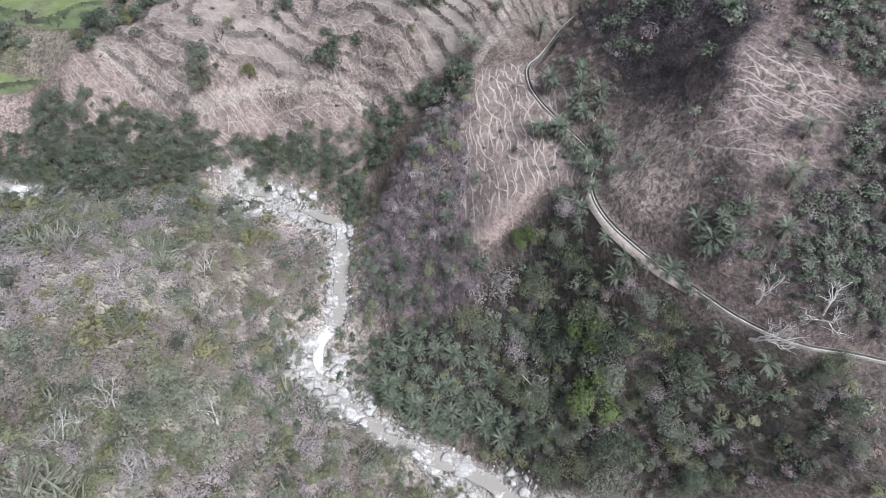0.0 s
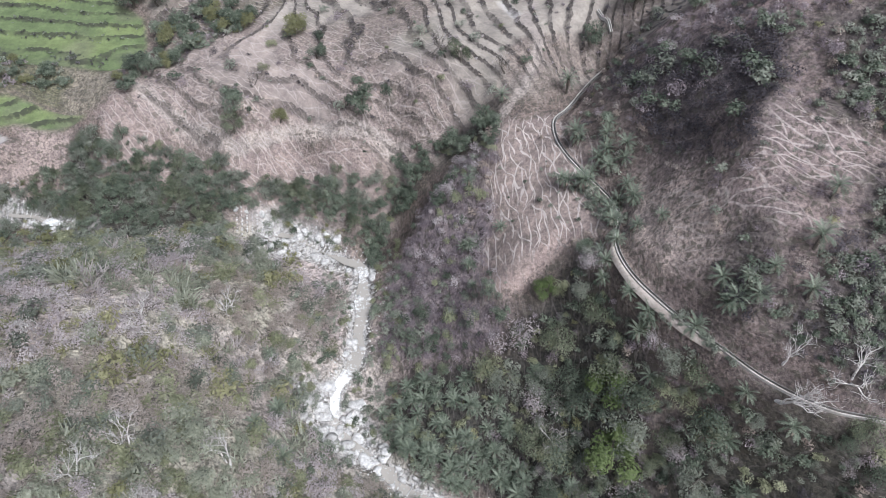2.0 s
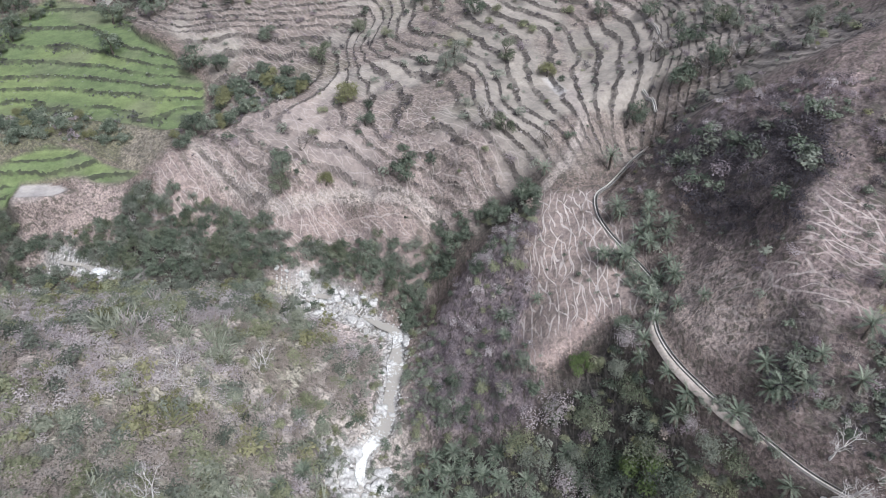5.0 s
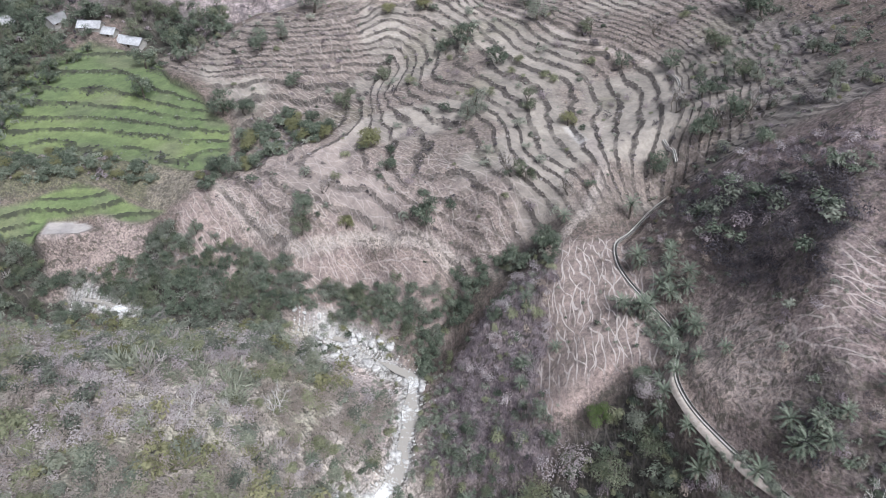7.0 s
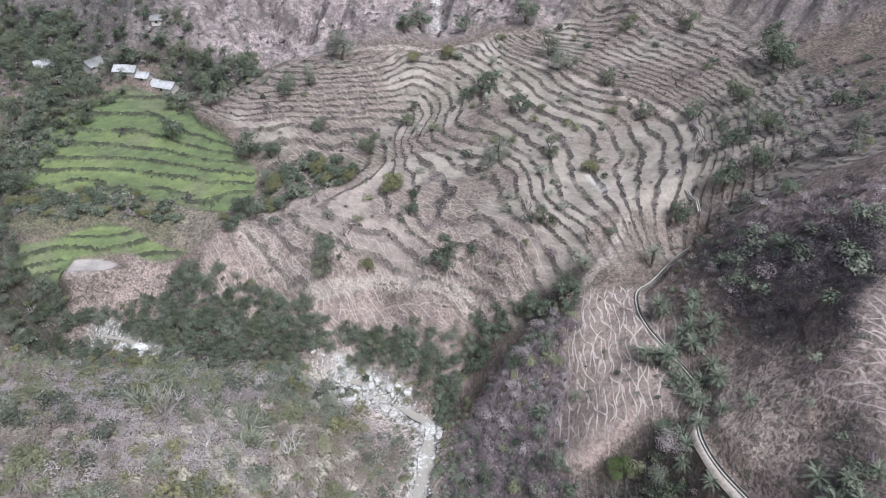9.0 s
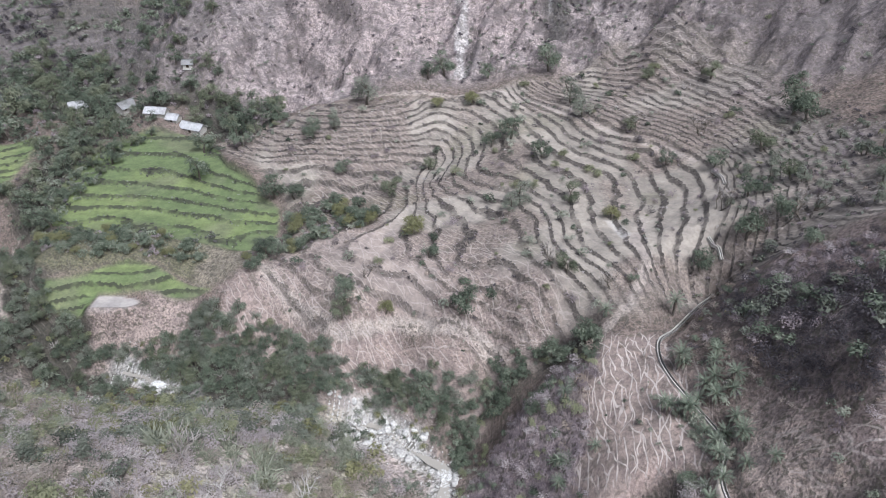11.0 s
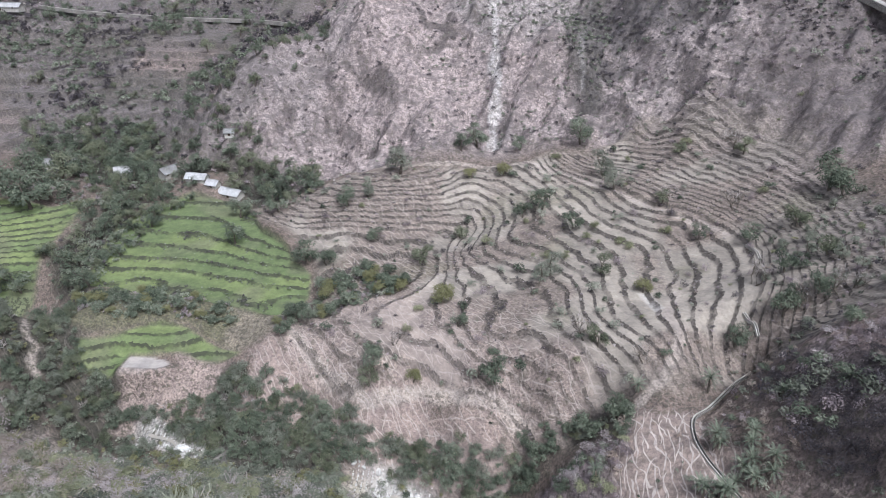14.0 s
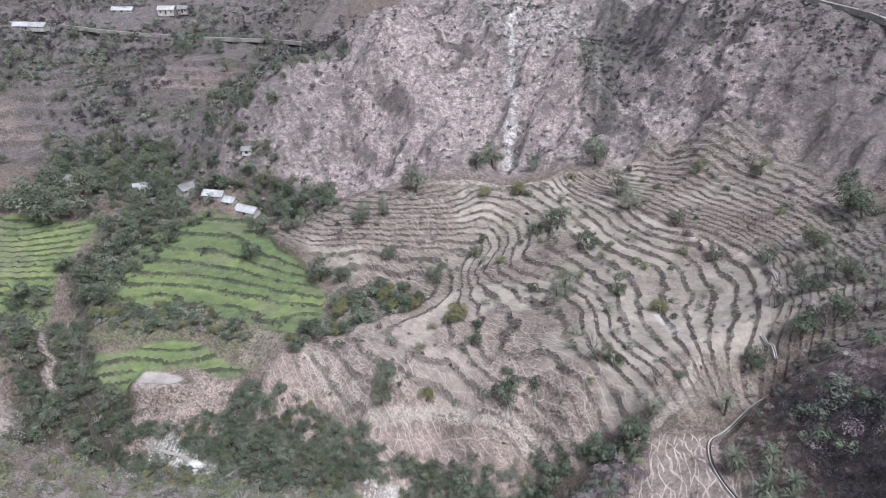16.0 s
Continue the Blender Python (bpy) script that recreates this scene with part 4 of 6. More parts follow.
# ---- canal, pipes, road ----
def build_canal():
    """A concrete water channel on a shelf, with a footpath on its outer lip."""
    thing = tagged(new("canal"), "narrow concrete irrigation channel with pale lips along the hillside", "canal")
    way = ease([(x, y, 39.72) for x, y, _ in CANAL], 0.9)
    i0, i1 = 0, len(way)
    jit = 0.05 * grain(way[:, 0], way[:, 1], 2, 71)
    way[:, 2] += jit
    for name, prof, mat in (
            ("inner_wall", [(0.15, 0.0), (0.15, 0.42), (0.18, 0.45), (0.26, 0.45), (0.29, 0.42), (0.29, -0.3)], WALL_STONE),
            ("outer_wall", [(-0.36, -0.3), (-0.36, 0.42), (-0.33, 0.45), (-0.18, 0.45), (-0.15, 0.42), (-0.15, 0.0)], CONCRETE),
            ("water", [(-0.16, 0.16), (0.16, 0.16)], SILT)):
        v, f = sweep(way[i0:i1], prof)
        piece(name, sheet(name, v, f, mat), thing)
    for a, b, w in ((9.2, 13.0, 0.55),):
        seg = ease([(x, y, 39.72) for x, y, _ in CANAL[int(a):int(b) + 1]], 0.9)
        n = len(seg)
        taper = np.minimum(1, np.minimum(np.arange(n), n - 1 - np.arange(n)) / 5 + 0.15)
        wid = (w + 0.18 * grain(seg[:, 0], seg[:, 1], 3, 72)) * taper
        side = sides_of(seg)
        rows = []
        for off, up in ((0.46, 0.24), (0.75, 0.27), (1.0, 0.22)):
            reach = 0.47 if off == 0.46 else 0.47 + (off - 0.46) / 0.54 * wid
            rows.append(np.column_stack([seg[:, :2] - side * np.reshape(reach * np.ones(n), (-1, 1)), seg[:, 2] + up]))
        rows.append(np.column_stack([seg[:, :2] - side * (0.75 + wid)[:, None], seg[:, 2] - 0.5]))
        v = np.stack(rows, 1).reshape(-1, 3)
        i = np.arange(n * 4).reshape(n, 4)
        f = np.stack([i[:-1, :-1], i[:-1, 1:], i[1:, 1:], i[1:, :-1]], -1).reshape(-1, 4)
        piece("footpath", sheet("footpath", v, f, DUST, True), thing, None, "trodden dusty footpath on the lip")


build_canal()


def build_pipe(line, label):
    thing = tagged(new("field_channel"), label, "channel", "field channels")
    way = ease([(x, y, float(height(x, y)) + 0.35) for x, y in line], 0.8)
    way[:, 2] = np.maximum(way[:, 2], height(way[:, 0], way[:, 1]) + 0.15)
    for name, prof in (("inner_wall", [(0.16, -0.5), (0.16, 0.15), (0.34, 0.15), (0.34, -0.6)]), ("outer_wall", [(-0.34, -0.6), (-0.34, 0.15), (-0.16, 0.15), (-0.16, -0.5)])):
        piece(name, sheet(name, *sweep(way, prof), CONCRETE), thing)
    piece("water", sheet("water", *sweep(way, [(-0.17, -0.02), (0.17, -0.02)]), SILT), thing)


build_pipe([(58.6, 154.9), (59, 149.7), (58.8, 146.2)], "short pale concrete field channel between dry terraces")
build_pipe([(49.6, 125.6), (50.3, 124.1), (51.1, 122.9), (51.5, 121.2)], "short pale concrete field channel beside dark trees")


def build_road(line, half, label, wall):
    """A bench cut into the slope, with a retaining wall below it."""
    road = tagged(new("road"), label, "road", "", "structure")
    way = ease([(x, y, float(height(x, y)) + 1.0) for x, y in line], 2.0)
    way[:, 2] = np.convolve(np.pad(way[:, 2], 6, "edge"), np.ones(13) / 13, "valid")
    piece("carriageway", sheet("carriageway", *sweep(way, [(-half, 0.0), (-half * 0.3, 0.06), (half * 0.3, 0.06), (half, 0.0)]), ASPHALT), road)
    low = -half if wall > 0 else half
    s = 1 if wall < 0 else -1
    piece("retaining_wall", sheet("retaining_wall", *sweep(way, [(low, 0.35), (low + s * 0.4, 0.35), (low + s * 0.5, -1.3), (low, -1.3)]), WALL_STONE), road)
    piece("parapet", sheet("parapet", *sweep(way, [(low, 0.0), (low, 0.5), (low + s * 0.3, 0.5), (low + s * 0.3, 0.0)]), CONCRETE), road)


build_road([(70, 268), (81.7, 258.1), (92.5, 248.5), (103.8, 228), (116, 200)], 1.8, "pale hill road with a low parapet on the upper slope", 1)
build_road([(-240, 352), (-204, 347), (-175, 347), (-145, 343), (-118, 343), (-98, 338)], 1.0, "narrow dusty track across the far hillside", 1)

# ---- plants ----
rng = np.random.default_rng(7)
UP = np.array([0.0, 0.0, 1.0])


def unit(v):
    return v / (np.linalg.norm(v, axis=-1, keepdims=True) + 1e-9)


def leaves(n, lobes, size, r, low=-0.35, long=1.5):
    """Corners and faces of pointed leaves on the skins of some lobes (centre, radii), and a tone for each corner,
    darker inside.
    """
    n, size = int(n * 1.7), size * 0.78
    c = np.array([b[0] for b in lobes], float)
    rad = np.array([b[1] for b in lobes], float)
    w = rad.prod(1) ** (2 / 3)
    pick = r.choice(len(lobes), n, p=w / w.sum())
    d = unit(r.normal(size=(n, 3)))
    d[:, 2] = np.where(d[:, 2] < low, -d[:, 2], d[:, 2])
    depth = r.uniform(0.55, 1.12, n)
    p = c[pick] + rad[pick] * d * depth[:, None]
    nrm = unit(d + 0.33 * r.normal(size=(n, 3)) + 0.35 * UP)
    a = unit(np.cross(nrm, r.normal(size=(n, 3))))
    b = np.cross(nrm, a)
    s = (size * r.uniform(0.6, 1.35, n))[:, None]
    v = np.stack([p - a * s * long * 0.55, p + a * s * long * 0.45 + b * s * 0.42, p + a * s * long * 0.45 - b * s * 0.42], 1)
    sprig = 0.11 * r.normal(size=len(lobes))
    # inner leaves get a darker tint, which puts crown shade into the colour
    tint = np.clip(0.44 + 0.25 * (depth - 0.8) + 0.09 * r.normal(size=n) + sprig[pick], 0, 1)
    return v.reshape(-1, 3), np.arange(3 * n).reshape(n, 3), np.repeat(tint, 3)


def twigs(n, height_, spread, r, width=0.035):
    """Thin upright twigs that fan out from the ground, as narrow blades."""
    d = unit(np.column_stack([r.normal(size=(n, 2)) * spread, r.uniform(0.45, 1.2, n)]))
    start = np.column_stack([r.normal(size=(n, 2)) * height_ * 0.16, np.zeros(n)]) + d * (r.uniform(0.0, 0.5, n) * height_)[:, None]
    end = start + unit(d + 0.35 * r.normal(size=(n, 3))) * (height_ * r.uniform(0.35, 0.75, n))[:, None]
    side = unit(np.cross(d, r.normal(size=(n, 3)))) * width
    v = np.stack([start - side, start + side, end + side * 0.4, end - side * 0.4], 1)
    return v.reshape(-1, 3), np.arange(4 * n).reshape(n, 4), np.repeat(np.clip(0.5 + 0.2 * r.normal(size=n), 0, 1), 4)


def tube(a, b, ra, rb, sides=5):
    """Corners and faces of one tapered limb."""
    a, b = np.asarray(a, float), np.asarray(b, float)
    d = unit(b - a)
    x = unit(np.cross(d, UP if abs(d[2]) < 0.9 else np.array([1.0, 0, 0])))
    y = np.cross(d, x)
    t = np.arange(sides) * 2 * np.pi / sides
    ring = np.cos(t)[:, None] * x + np.sin(t)[:, None] * y
    v = np.vstack([a + ring * ra, b + ring * rb])
    i = np.arange(sides)
    j = (i + 1) % sides
    return v, np.column_stack([i, j, j + sides, i + sides])


def joined(bits):
    vs, fs, k = [], [], 0
    for v, f in bits:
        vs.append(v)
        fs.append(f + k)
        k += len(v)
    return np.vstack(vs), np.vstack(fs)


def limbs(start, way, length, radius, depth, r, out, bend=0.6, forks=3, up=0.2):
    """Adds a forking limb to out and returns its tips."""
    mid = start + unit(way + 0.15 * r.normal(size=3)) * length * 0.5
    end = mid + unit(way + bend * 0.4 * r.normal(size=3)) * length * 0.5
    sides = 5 if radius > 0.09 else 3
    out.append(tube(start, mid, radius, radius * 0.82, sides))
    out.append(tube(mid, end, radius * 0.82, radius * 0.62, sides))
    if depth == 0:
        return [end]
    tips = []
    for _ in range(forks):
        w = unit(way + bend * r.normal(size=3) + up * UP)
        base = mid if r.random() < 0.35 else end
        tips += limbs(base, w, length * r.uniform(0.58, 0.82), radius * 0.58, depth - 1, r, out, bend, forks, up)
    return tips


def make_tree(name, seed, r_crown, leaf, mat, n_leaf, squat=0.85, stem=1.0, airy=1.0):
    """An Empty with a forked trunk and a lobed, uneven crown of single leaves."""
    r = np.random.default_rng(seed)
    tree = new(name)
    bits = []
    top = r_crown * stem
    tips = limbs(np.array([0, 0, -0.4]), np.array([0.08 * r.normal(), 0.08 * r.normal(), 1.0]), top, 0.07 * r_crown + 0.05, 2, r, bits, 0.55, 2)
    v, f = joined(bits)
    piece("trunk", sheet("trunk", v, f, BARK, True), tree)
    lobes = []
    for p in tips:
        s = r_crown * r.uniform(0.26, 0.46) * airy
        q = p * np.array([1, 1, 1]) * r.uniform(0.8, 1.05)
        q[:2] *= r_crown * 0.62 / max(0.62 * r_crown, np.hypot(*q[:2]))
        q[2] = np.clip(q[2], r_crown * 0.5, r_crown * (0.7 + stem))
        lobes.append((q, (s * 1.1, s * 1.1, s * squat)))
    for _ in range(7):
        a = r.uniform(0, 6.28)
        lobes.append(((math.cos(a) * r_crown * 0.5, math.sin(a) * r_crown * 0.5, r_crown * r.uniform(0.45, 0.85)), [r_crown * r.uniform(0.3, 0.42)] * 3))
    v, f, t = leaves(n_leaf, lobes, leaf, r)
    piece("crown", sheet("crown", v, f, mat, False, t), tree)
    return tree


def make_palm(name, seed, reach, stem):
    """A short rough trunk, and arching fronds set with leaflets, the lowest dry."""
    r = np.random.default_rng(seed)
    palm = new(name)
    bits, z = [], -0.3
    while z < stem:
        bits.append(tube((0, 0, z), (0.02 * r.normal(), 0.02 * r.normal(), z + 0.32), 0.26, 0.2, 7))
        z += 0.28
    piece("trunk", sheet("trunk", *joined(bits), BARK), palm)
    for what, count, lift0, lift1, mat, tone in (("frond", 25, -0.1, 1.3, LEAF_PALM, 0.5), ("dry_frond", 4, -0.9, -0.2, LEAF_DRY, 0.5)):
        for i in range(count):
            vs, tint = [], []
            a = i * 2.39996 + r.uniform(-0.2, 0.2)
            lift = lift0 + (lift1 - lift0) * (i / count) ** 0.9
            out = np.array([math.cos(a), math.sin(a), 0])
            L = reach * r.uniform(0.85, 1.1) * (1 if what == "frond" else 0.6)
            t = np.linspace(0, 1, 13)
            ang = lift - 1.15 * t ** 1.4 * (0.8 if lift > 0.6 else 1)
            seg = np.column_stack([np.cos(ang)[:, None] * out[None, :2], np.sin(ang)])
            spine = np.vstack([[0, 0, stem], np.array([0, 0, stem]) + np.cumsum(seg[:-1] * L / 12, 0)])
            side = np.array([-out[1], out[0], 0])
            shade = np.clip(tone + 0.35 * (i / count - 0.5) + 0.12 * r.normal(), 0, 1)
            for k in range(1, 13):
                w = 0.5 * math.sin(math.pi * (0.12 + 0.85 * k / 12.5)) * reach / 2.4
                for sgn in (-1, 1):
                    d = unit(side * sgn * 0.7 + unit(seg[k]) * 0.9 + UP * r.uniform(-0.1, 0.35))
                    p = spine[k]
                    across = unit(seg[k]) * 0.07 * reach / 2.4
                    vs.append([p - across, p + across, p + d * w + across * 0.2, p + d * w - across * 0.2])
                    tint += [shade] * 4
            v = np.array(vs).reshape(-1, 3)
            piece(what, sheet(what, v, np.arange(len(v)).reshape(-1, 4), mat, False, tint), palm, None, "" if what == "frond" else "hanging dry brown frond")
    return palm


def make_bare_tree(name, seed, tall, mat=None):
    """A leafless tree: a forked pale skeleton of limbs, and its finest twigs."""
    r = np.random.default_rng(seed)
    tree = new(name)
    bits = []
    tips = []
    for _ in range(2):
        tips += limbs(np.array([0.1 * r.normal(), 0.1 * r.normal(), -0.3]), unit(np.array([0.35 * r.normal(), 0.35 * r.normal(), 1.0])), tall * 0.42, 0.05 + 0.016 * tall, 3, r, bits, 0.6, 3, 0.25)
    v, f = joined(bits)
    piece("trunk", sheet("trunk", v, f, mat or PALE_BARK, True), tree)
    vs, fs, ts, k = [], [], [], 0
    for p in tips:
        v, f, t = twigs(4, tall * 0.16, 0.8, r, 0.02)
        vs.append(v + p)
        fs.append(f + k)
        ts.append(t)
        k += len(v)
    tagged(piece("spray", sheet("spray", np.vstack(vs), np.vstack(fs), TWIG, False, np.concatenate(ts)), tree), kind="stuff")
    return tree


def stand(x, y, sink=0.0):
    return float(height(x, y)) - sink


def plant(makers, spots, label, category, group, sink=0.1, grow=1.3):
    """Sets model plants and copies of them on the ground at spots (x, y, size), turned and scaled."""
    zs = height(np.array([s[0] for s in spots]), np.array([s[1] for s in spots]))
    for i, ((x, y, size), z) in enumerate(zip(spots, zs)):
        model, unit_size = makers[i % len(makers)]
        s = grow * size / unit_size
        m = pose(x, y, float(z) - sink, 0, 0, 360 * ((i * 0.618034) % 1))
        ob = model if i < len(makers) else copy_thing(model, m)
        ob.matrix_basis = m @ Matrix.Diagonal((s, s, s * (0.88 + 0.24 * ((i * 0.377) % 1)), 1))
        tagged(ob, label, category, group)


def dots(ring, gap, chance=1.0, seed=0, avoid=True):
    """Spots on a jittered grid inside a ring."""
    r = np.random.default_rng(seed)
    a = np.array(ring)
    x, y = np.meshgrid(np.arange(a[:, 0].min(), a[:, 0].max(), gap), np.arange(a[:, 1].min(), a[:, 1].max(), gap))
    x, y = x.ravel() + r.uniform(-0.5, 0.5, x.size) * gap, y.ravel() + r.uniform(-0.5, 0.5, x.size) * gap
    keep = (inside(x, y, ring, 0.8) > r.uniform(0.1, 0.9, x.size)) & (r.random(x.size) < chance)
    if avoid:
        keep &= inside(x, y, [(-91, 132), (-66, 134), (-64, 143.5), (-77, 148), (-92, 142)], 0.5) < 0.5
        keep &= near_line(x, y, WEST_PATH) > 1.6
        keep &= (near_line(x, y, CANAL) > 1.7) & (near_line(x, y, RIVER) > np.where(x < -68, 1.2, np.where(x < -30, -1, 2.4)))
    return x[keep], y[keep]


def thicket(name, x, y, size, forms, mat, label, category, seed, sink=0.1):
    """One sheet of many small plants of some forms, which nobody could count."""
    r = np.random.default_rng(seed)
    z = height(x, y) - sink
    pick = r.integers(0, len(forms), len(x))
    turn = r.uniform(0, 6.283, len(x))
    own = np.clip(0.12 * r.normal(size=len(x)) + 0.16 * grain(x, y, 7, seed + 90), -0.4, 0.4)
    vs, fs, ts, k = [], [], [], 0
    for i, (fv, ff, ft) in enumerate(forms):
        sel = np.where(pick == i)[0]
        if len(sel) == 0:
            continue
        c, s = np.cos(turn[sel]), np.sin(turn[sel])
        sz = size[sel]
        px = (fv[None, :, 0] * c[:, None] - fv[None, :, 1] * s[:, None]) * sz[:, None] + x[sel][:, None]
        py = (fv[None, :, 0] * s[:, None] + fv[None, :, 1] * c[:, None]) * sz[:, None] + y[sel][:, None]
        pz = fv[None, :, 2] * sz[:, None] * r.uniform(0.8, 1.2, len(sel))[:, None] + z[sel][:, None]
        vs.append(np.stack([px, py, pz], -1).reshape(-1, 3))
        fs.append((ff[None] + (np.arange(len(sel)) * len(fv))[:, None, None]).reshape(-1, ff.shape[1]) + k)
        ts.append(np.clip(ft[None] + own[sel][:, None], 0, 1).ravel())
        k += len(vs[-1])
    me = sheet(name, np.vstack(vs), np.vstack(fs), mat, False, np.concatenate(ts))
    return tagged(new(name, me), label, category, "", "stuff")


def bush_form(seed, n, leaf, lobes=4):
    """A bush one metre in radius."""
    r = np.random.default_rng(seed)
    ls = [((0.55 * r.uniform(-1, 1), 0.55 * r.uniform(-1, 1), r.uniform(0.3, 0.8)), (r.uniform(0.4, 0.65),) * 3) for _ in range(lobes)]
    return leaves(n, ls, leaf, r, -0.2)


def twig_form(seed, n, tall=1.5, width=0.04):
    return twigs(n, tall, 0.62, np.random.default_rng(seed), width)


BUSH = [bush_form(100 + i, 100, 0.23, 3 + i % 3) for i in range(6)]
BUSH_THIN = [bush_form(120 + i, 70, 0.23, 3 + i % 3) for i in range(5)]
BUSH_FAR = [bush_form(140 + i, 34, 0.32, 3) for i in range(4)]
BRUSH = [twig_form(160 + i, 40, 1.4, 0.05) for i in range(5)]
HAZE = [bush_form(200 + i, 132, 0.135, 6) for i in range(4)]
PLUME = [twigs(62, 1.5, 0.75, np.random.default_rng(190 + i), 0.075) for i in range(5)]
MOUND = [bush_form(220 + i, 190, 0.18, 5 + i % 3) for i in range(6)]
BRUSH_FAR = [bush_form(180 + i, 24, 0.36, 3) for i in range(4)]


def sizes(n, lo, hi, seed):
    return np.random.default_rng(seed).uniform(0, 1, n) ** 1.6 * (hi - lo) + lo

# ---- boulders and houses ----
def make_boulder(seed, flat=0.7):
    """A water-worn boulder of about one metre's radius."""
    r = np.random.default_rng(seed)
    bm = bmesh.new()
    bmesh.ops.create_icosphere(bm, subdivisions=2, radius=1.0)
    off = Vector(r.uniform(-50, 50, 3))
    cuts = [(Vector(unit(r.normal(size=3))), r.uniform(0.4, 0.8)) for _ in range(9)]
    for v in bm.verts:
        p = v.co.copy()
        for nrm, d in cuts:
            over = p.dot(nrm) - d
            if over > 0:
                p -= nrm * over * 0.95
        p *= 1 + 0.28 * noise.noise(p * 1.3 + off) + 0.09 * noise.noise(p * 3.5 + off)
        v.co = (p.x, p.y * 0.85, p.z * flat)
    me = bpy.data.meshes.new("boulder")
    bm.to_mesh(me)
    bm.free()
    me.materials.append(STONE)
    me.polygons.foreach_set("use_smooth", np.ones(len(me.polygons), bool))
    return me


def build_boulders():
    models = [make_boulder(801 + i, (0.55, 0.75, 0.45, 0.65, 0.5)[i]) for i in range(5)]
    r = np.random.default_rng(805)
    way = ease(RIVER, 1.0)
    n = sides_of(way)
    spots = []
    reach = [i for i in range(len(way)) if (-30 < way[i, 0] < 26 and 40 < way[i, 1] < 122) or -84 < way[i, 0] < -64]
    for _ in range(150):
        i = int(r.choice(reach))
        off = r.choice([-1, 1]) * r.uniform(0.5, 2.3)
        spots.append((*(way[i, :2] + n[i] * off), r.uniform(0.35, 1.0) ** 1.5 * 1.2))
    for ring, count, big in ((ROCKS_UP, 90, 1.7), (ROCKS_DOWN, 95, 1.9), (ROCKS_LOW, 30, 2.0)):
        a = np.array(ring)
        while count:
            x, y = r.uniform(a.min(0), a.max(0))
            if inside(np.array(x), np.array(y), ring, 0.3) > 0.5 and near_line(np.array(x), np.array(y), RIVER) > 0.3:
                spots.append((float(x), float(y), r.uniform(0.25, 1.0) ** 1.6 * big))
                count -= 1
    spots += [(13.5, 48.6, 3.0), (10.5, 50.2, 1.8), (-6.2, 72.8, 2.2), (-12.5, 70.5, 2.0), (-15.5, 73, 1.7)]
    for i, (x, y, s) in enumerate(spots):
        ob = new("boulder", models[i % 5])
        ob.matrix_basis = pose(x, y, stand(x, y) + 0.12 * s, 12 * r.normal(), 12 * r.normal(), r.uniform(0, 360)) @ Matrix.Diagonal((s, s, s, 1))
        tagged(ob, "pale rounded boulder lying in the stream bed" if s < 1.5 else "large pale water-worn boulder beside the stream", "boulder", "river boulders")
    # shingle between the boulders
    m = 2600
    i = r.choice(reach, m)
    p = way[i, :2] + n[i] * (r.normal(size=m) * 1.7)[:, None]
    z = height(p[:, 0], p[:, 1])
    s = r.uniform(0.08, 0.34, m)
    d = unit(r.normal(size=(m, 6, 3)) * 0.25 + np.array([[1, 0, 0], [-1, 0, 0], [0, 1, 0], [0, -1, 0], [0, 0, 0.7], [0, 0, -0.7]]))
    v = np.column_stack([p, z])[:, None] + d * s[:, None, None]
    tri = np.array([[0, 2, 4], [2, 1, 4], [1, 3, 4], [3, 0, 4], [2, 0, 5], [1, 2, 5], [3, 1, 5], [0, 3, 5]])
    f = (tri[None] + (np.arange(m) * 6)[:, None, None]).reshape(-1, 3)
    tagged(new("shingle", sheet("shingle", v.reshape(-1, 3), f, STONE)), "loose pale stones strewn along the stream bed", "stones", "", "stuff")


build_boulders()


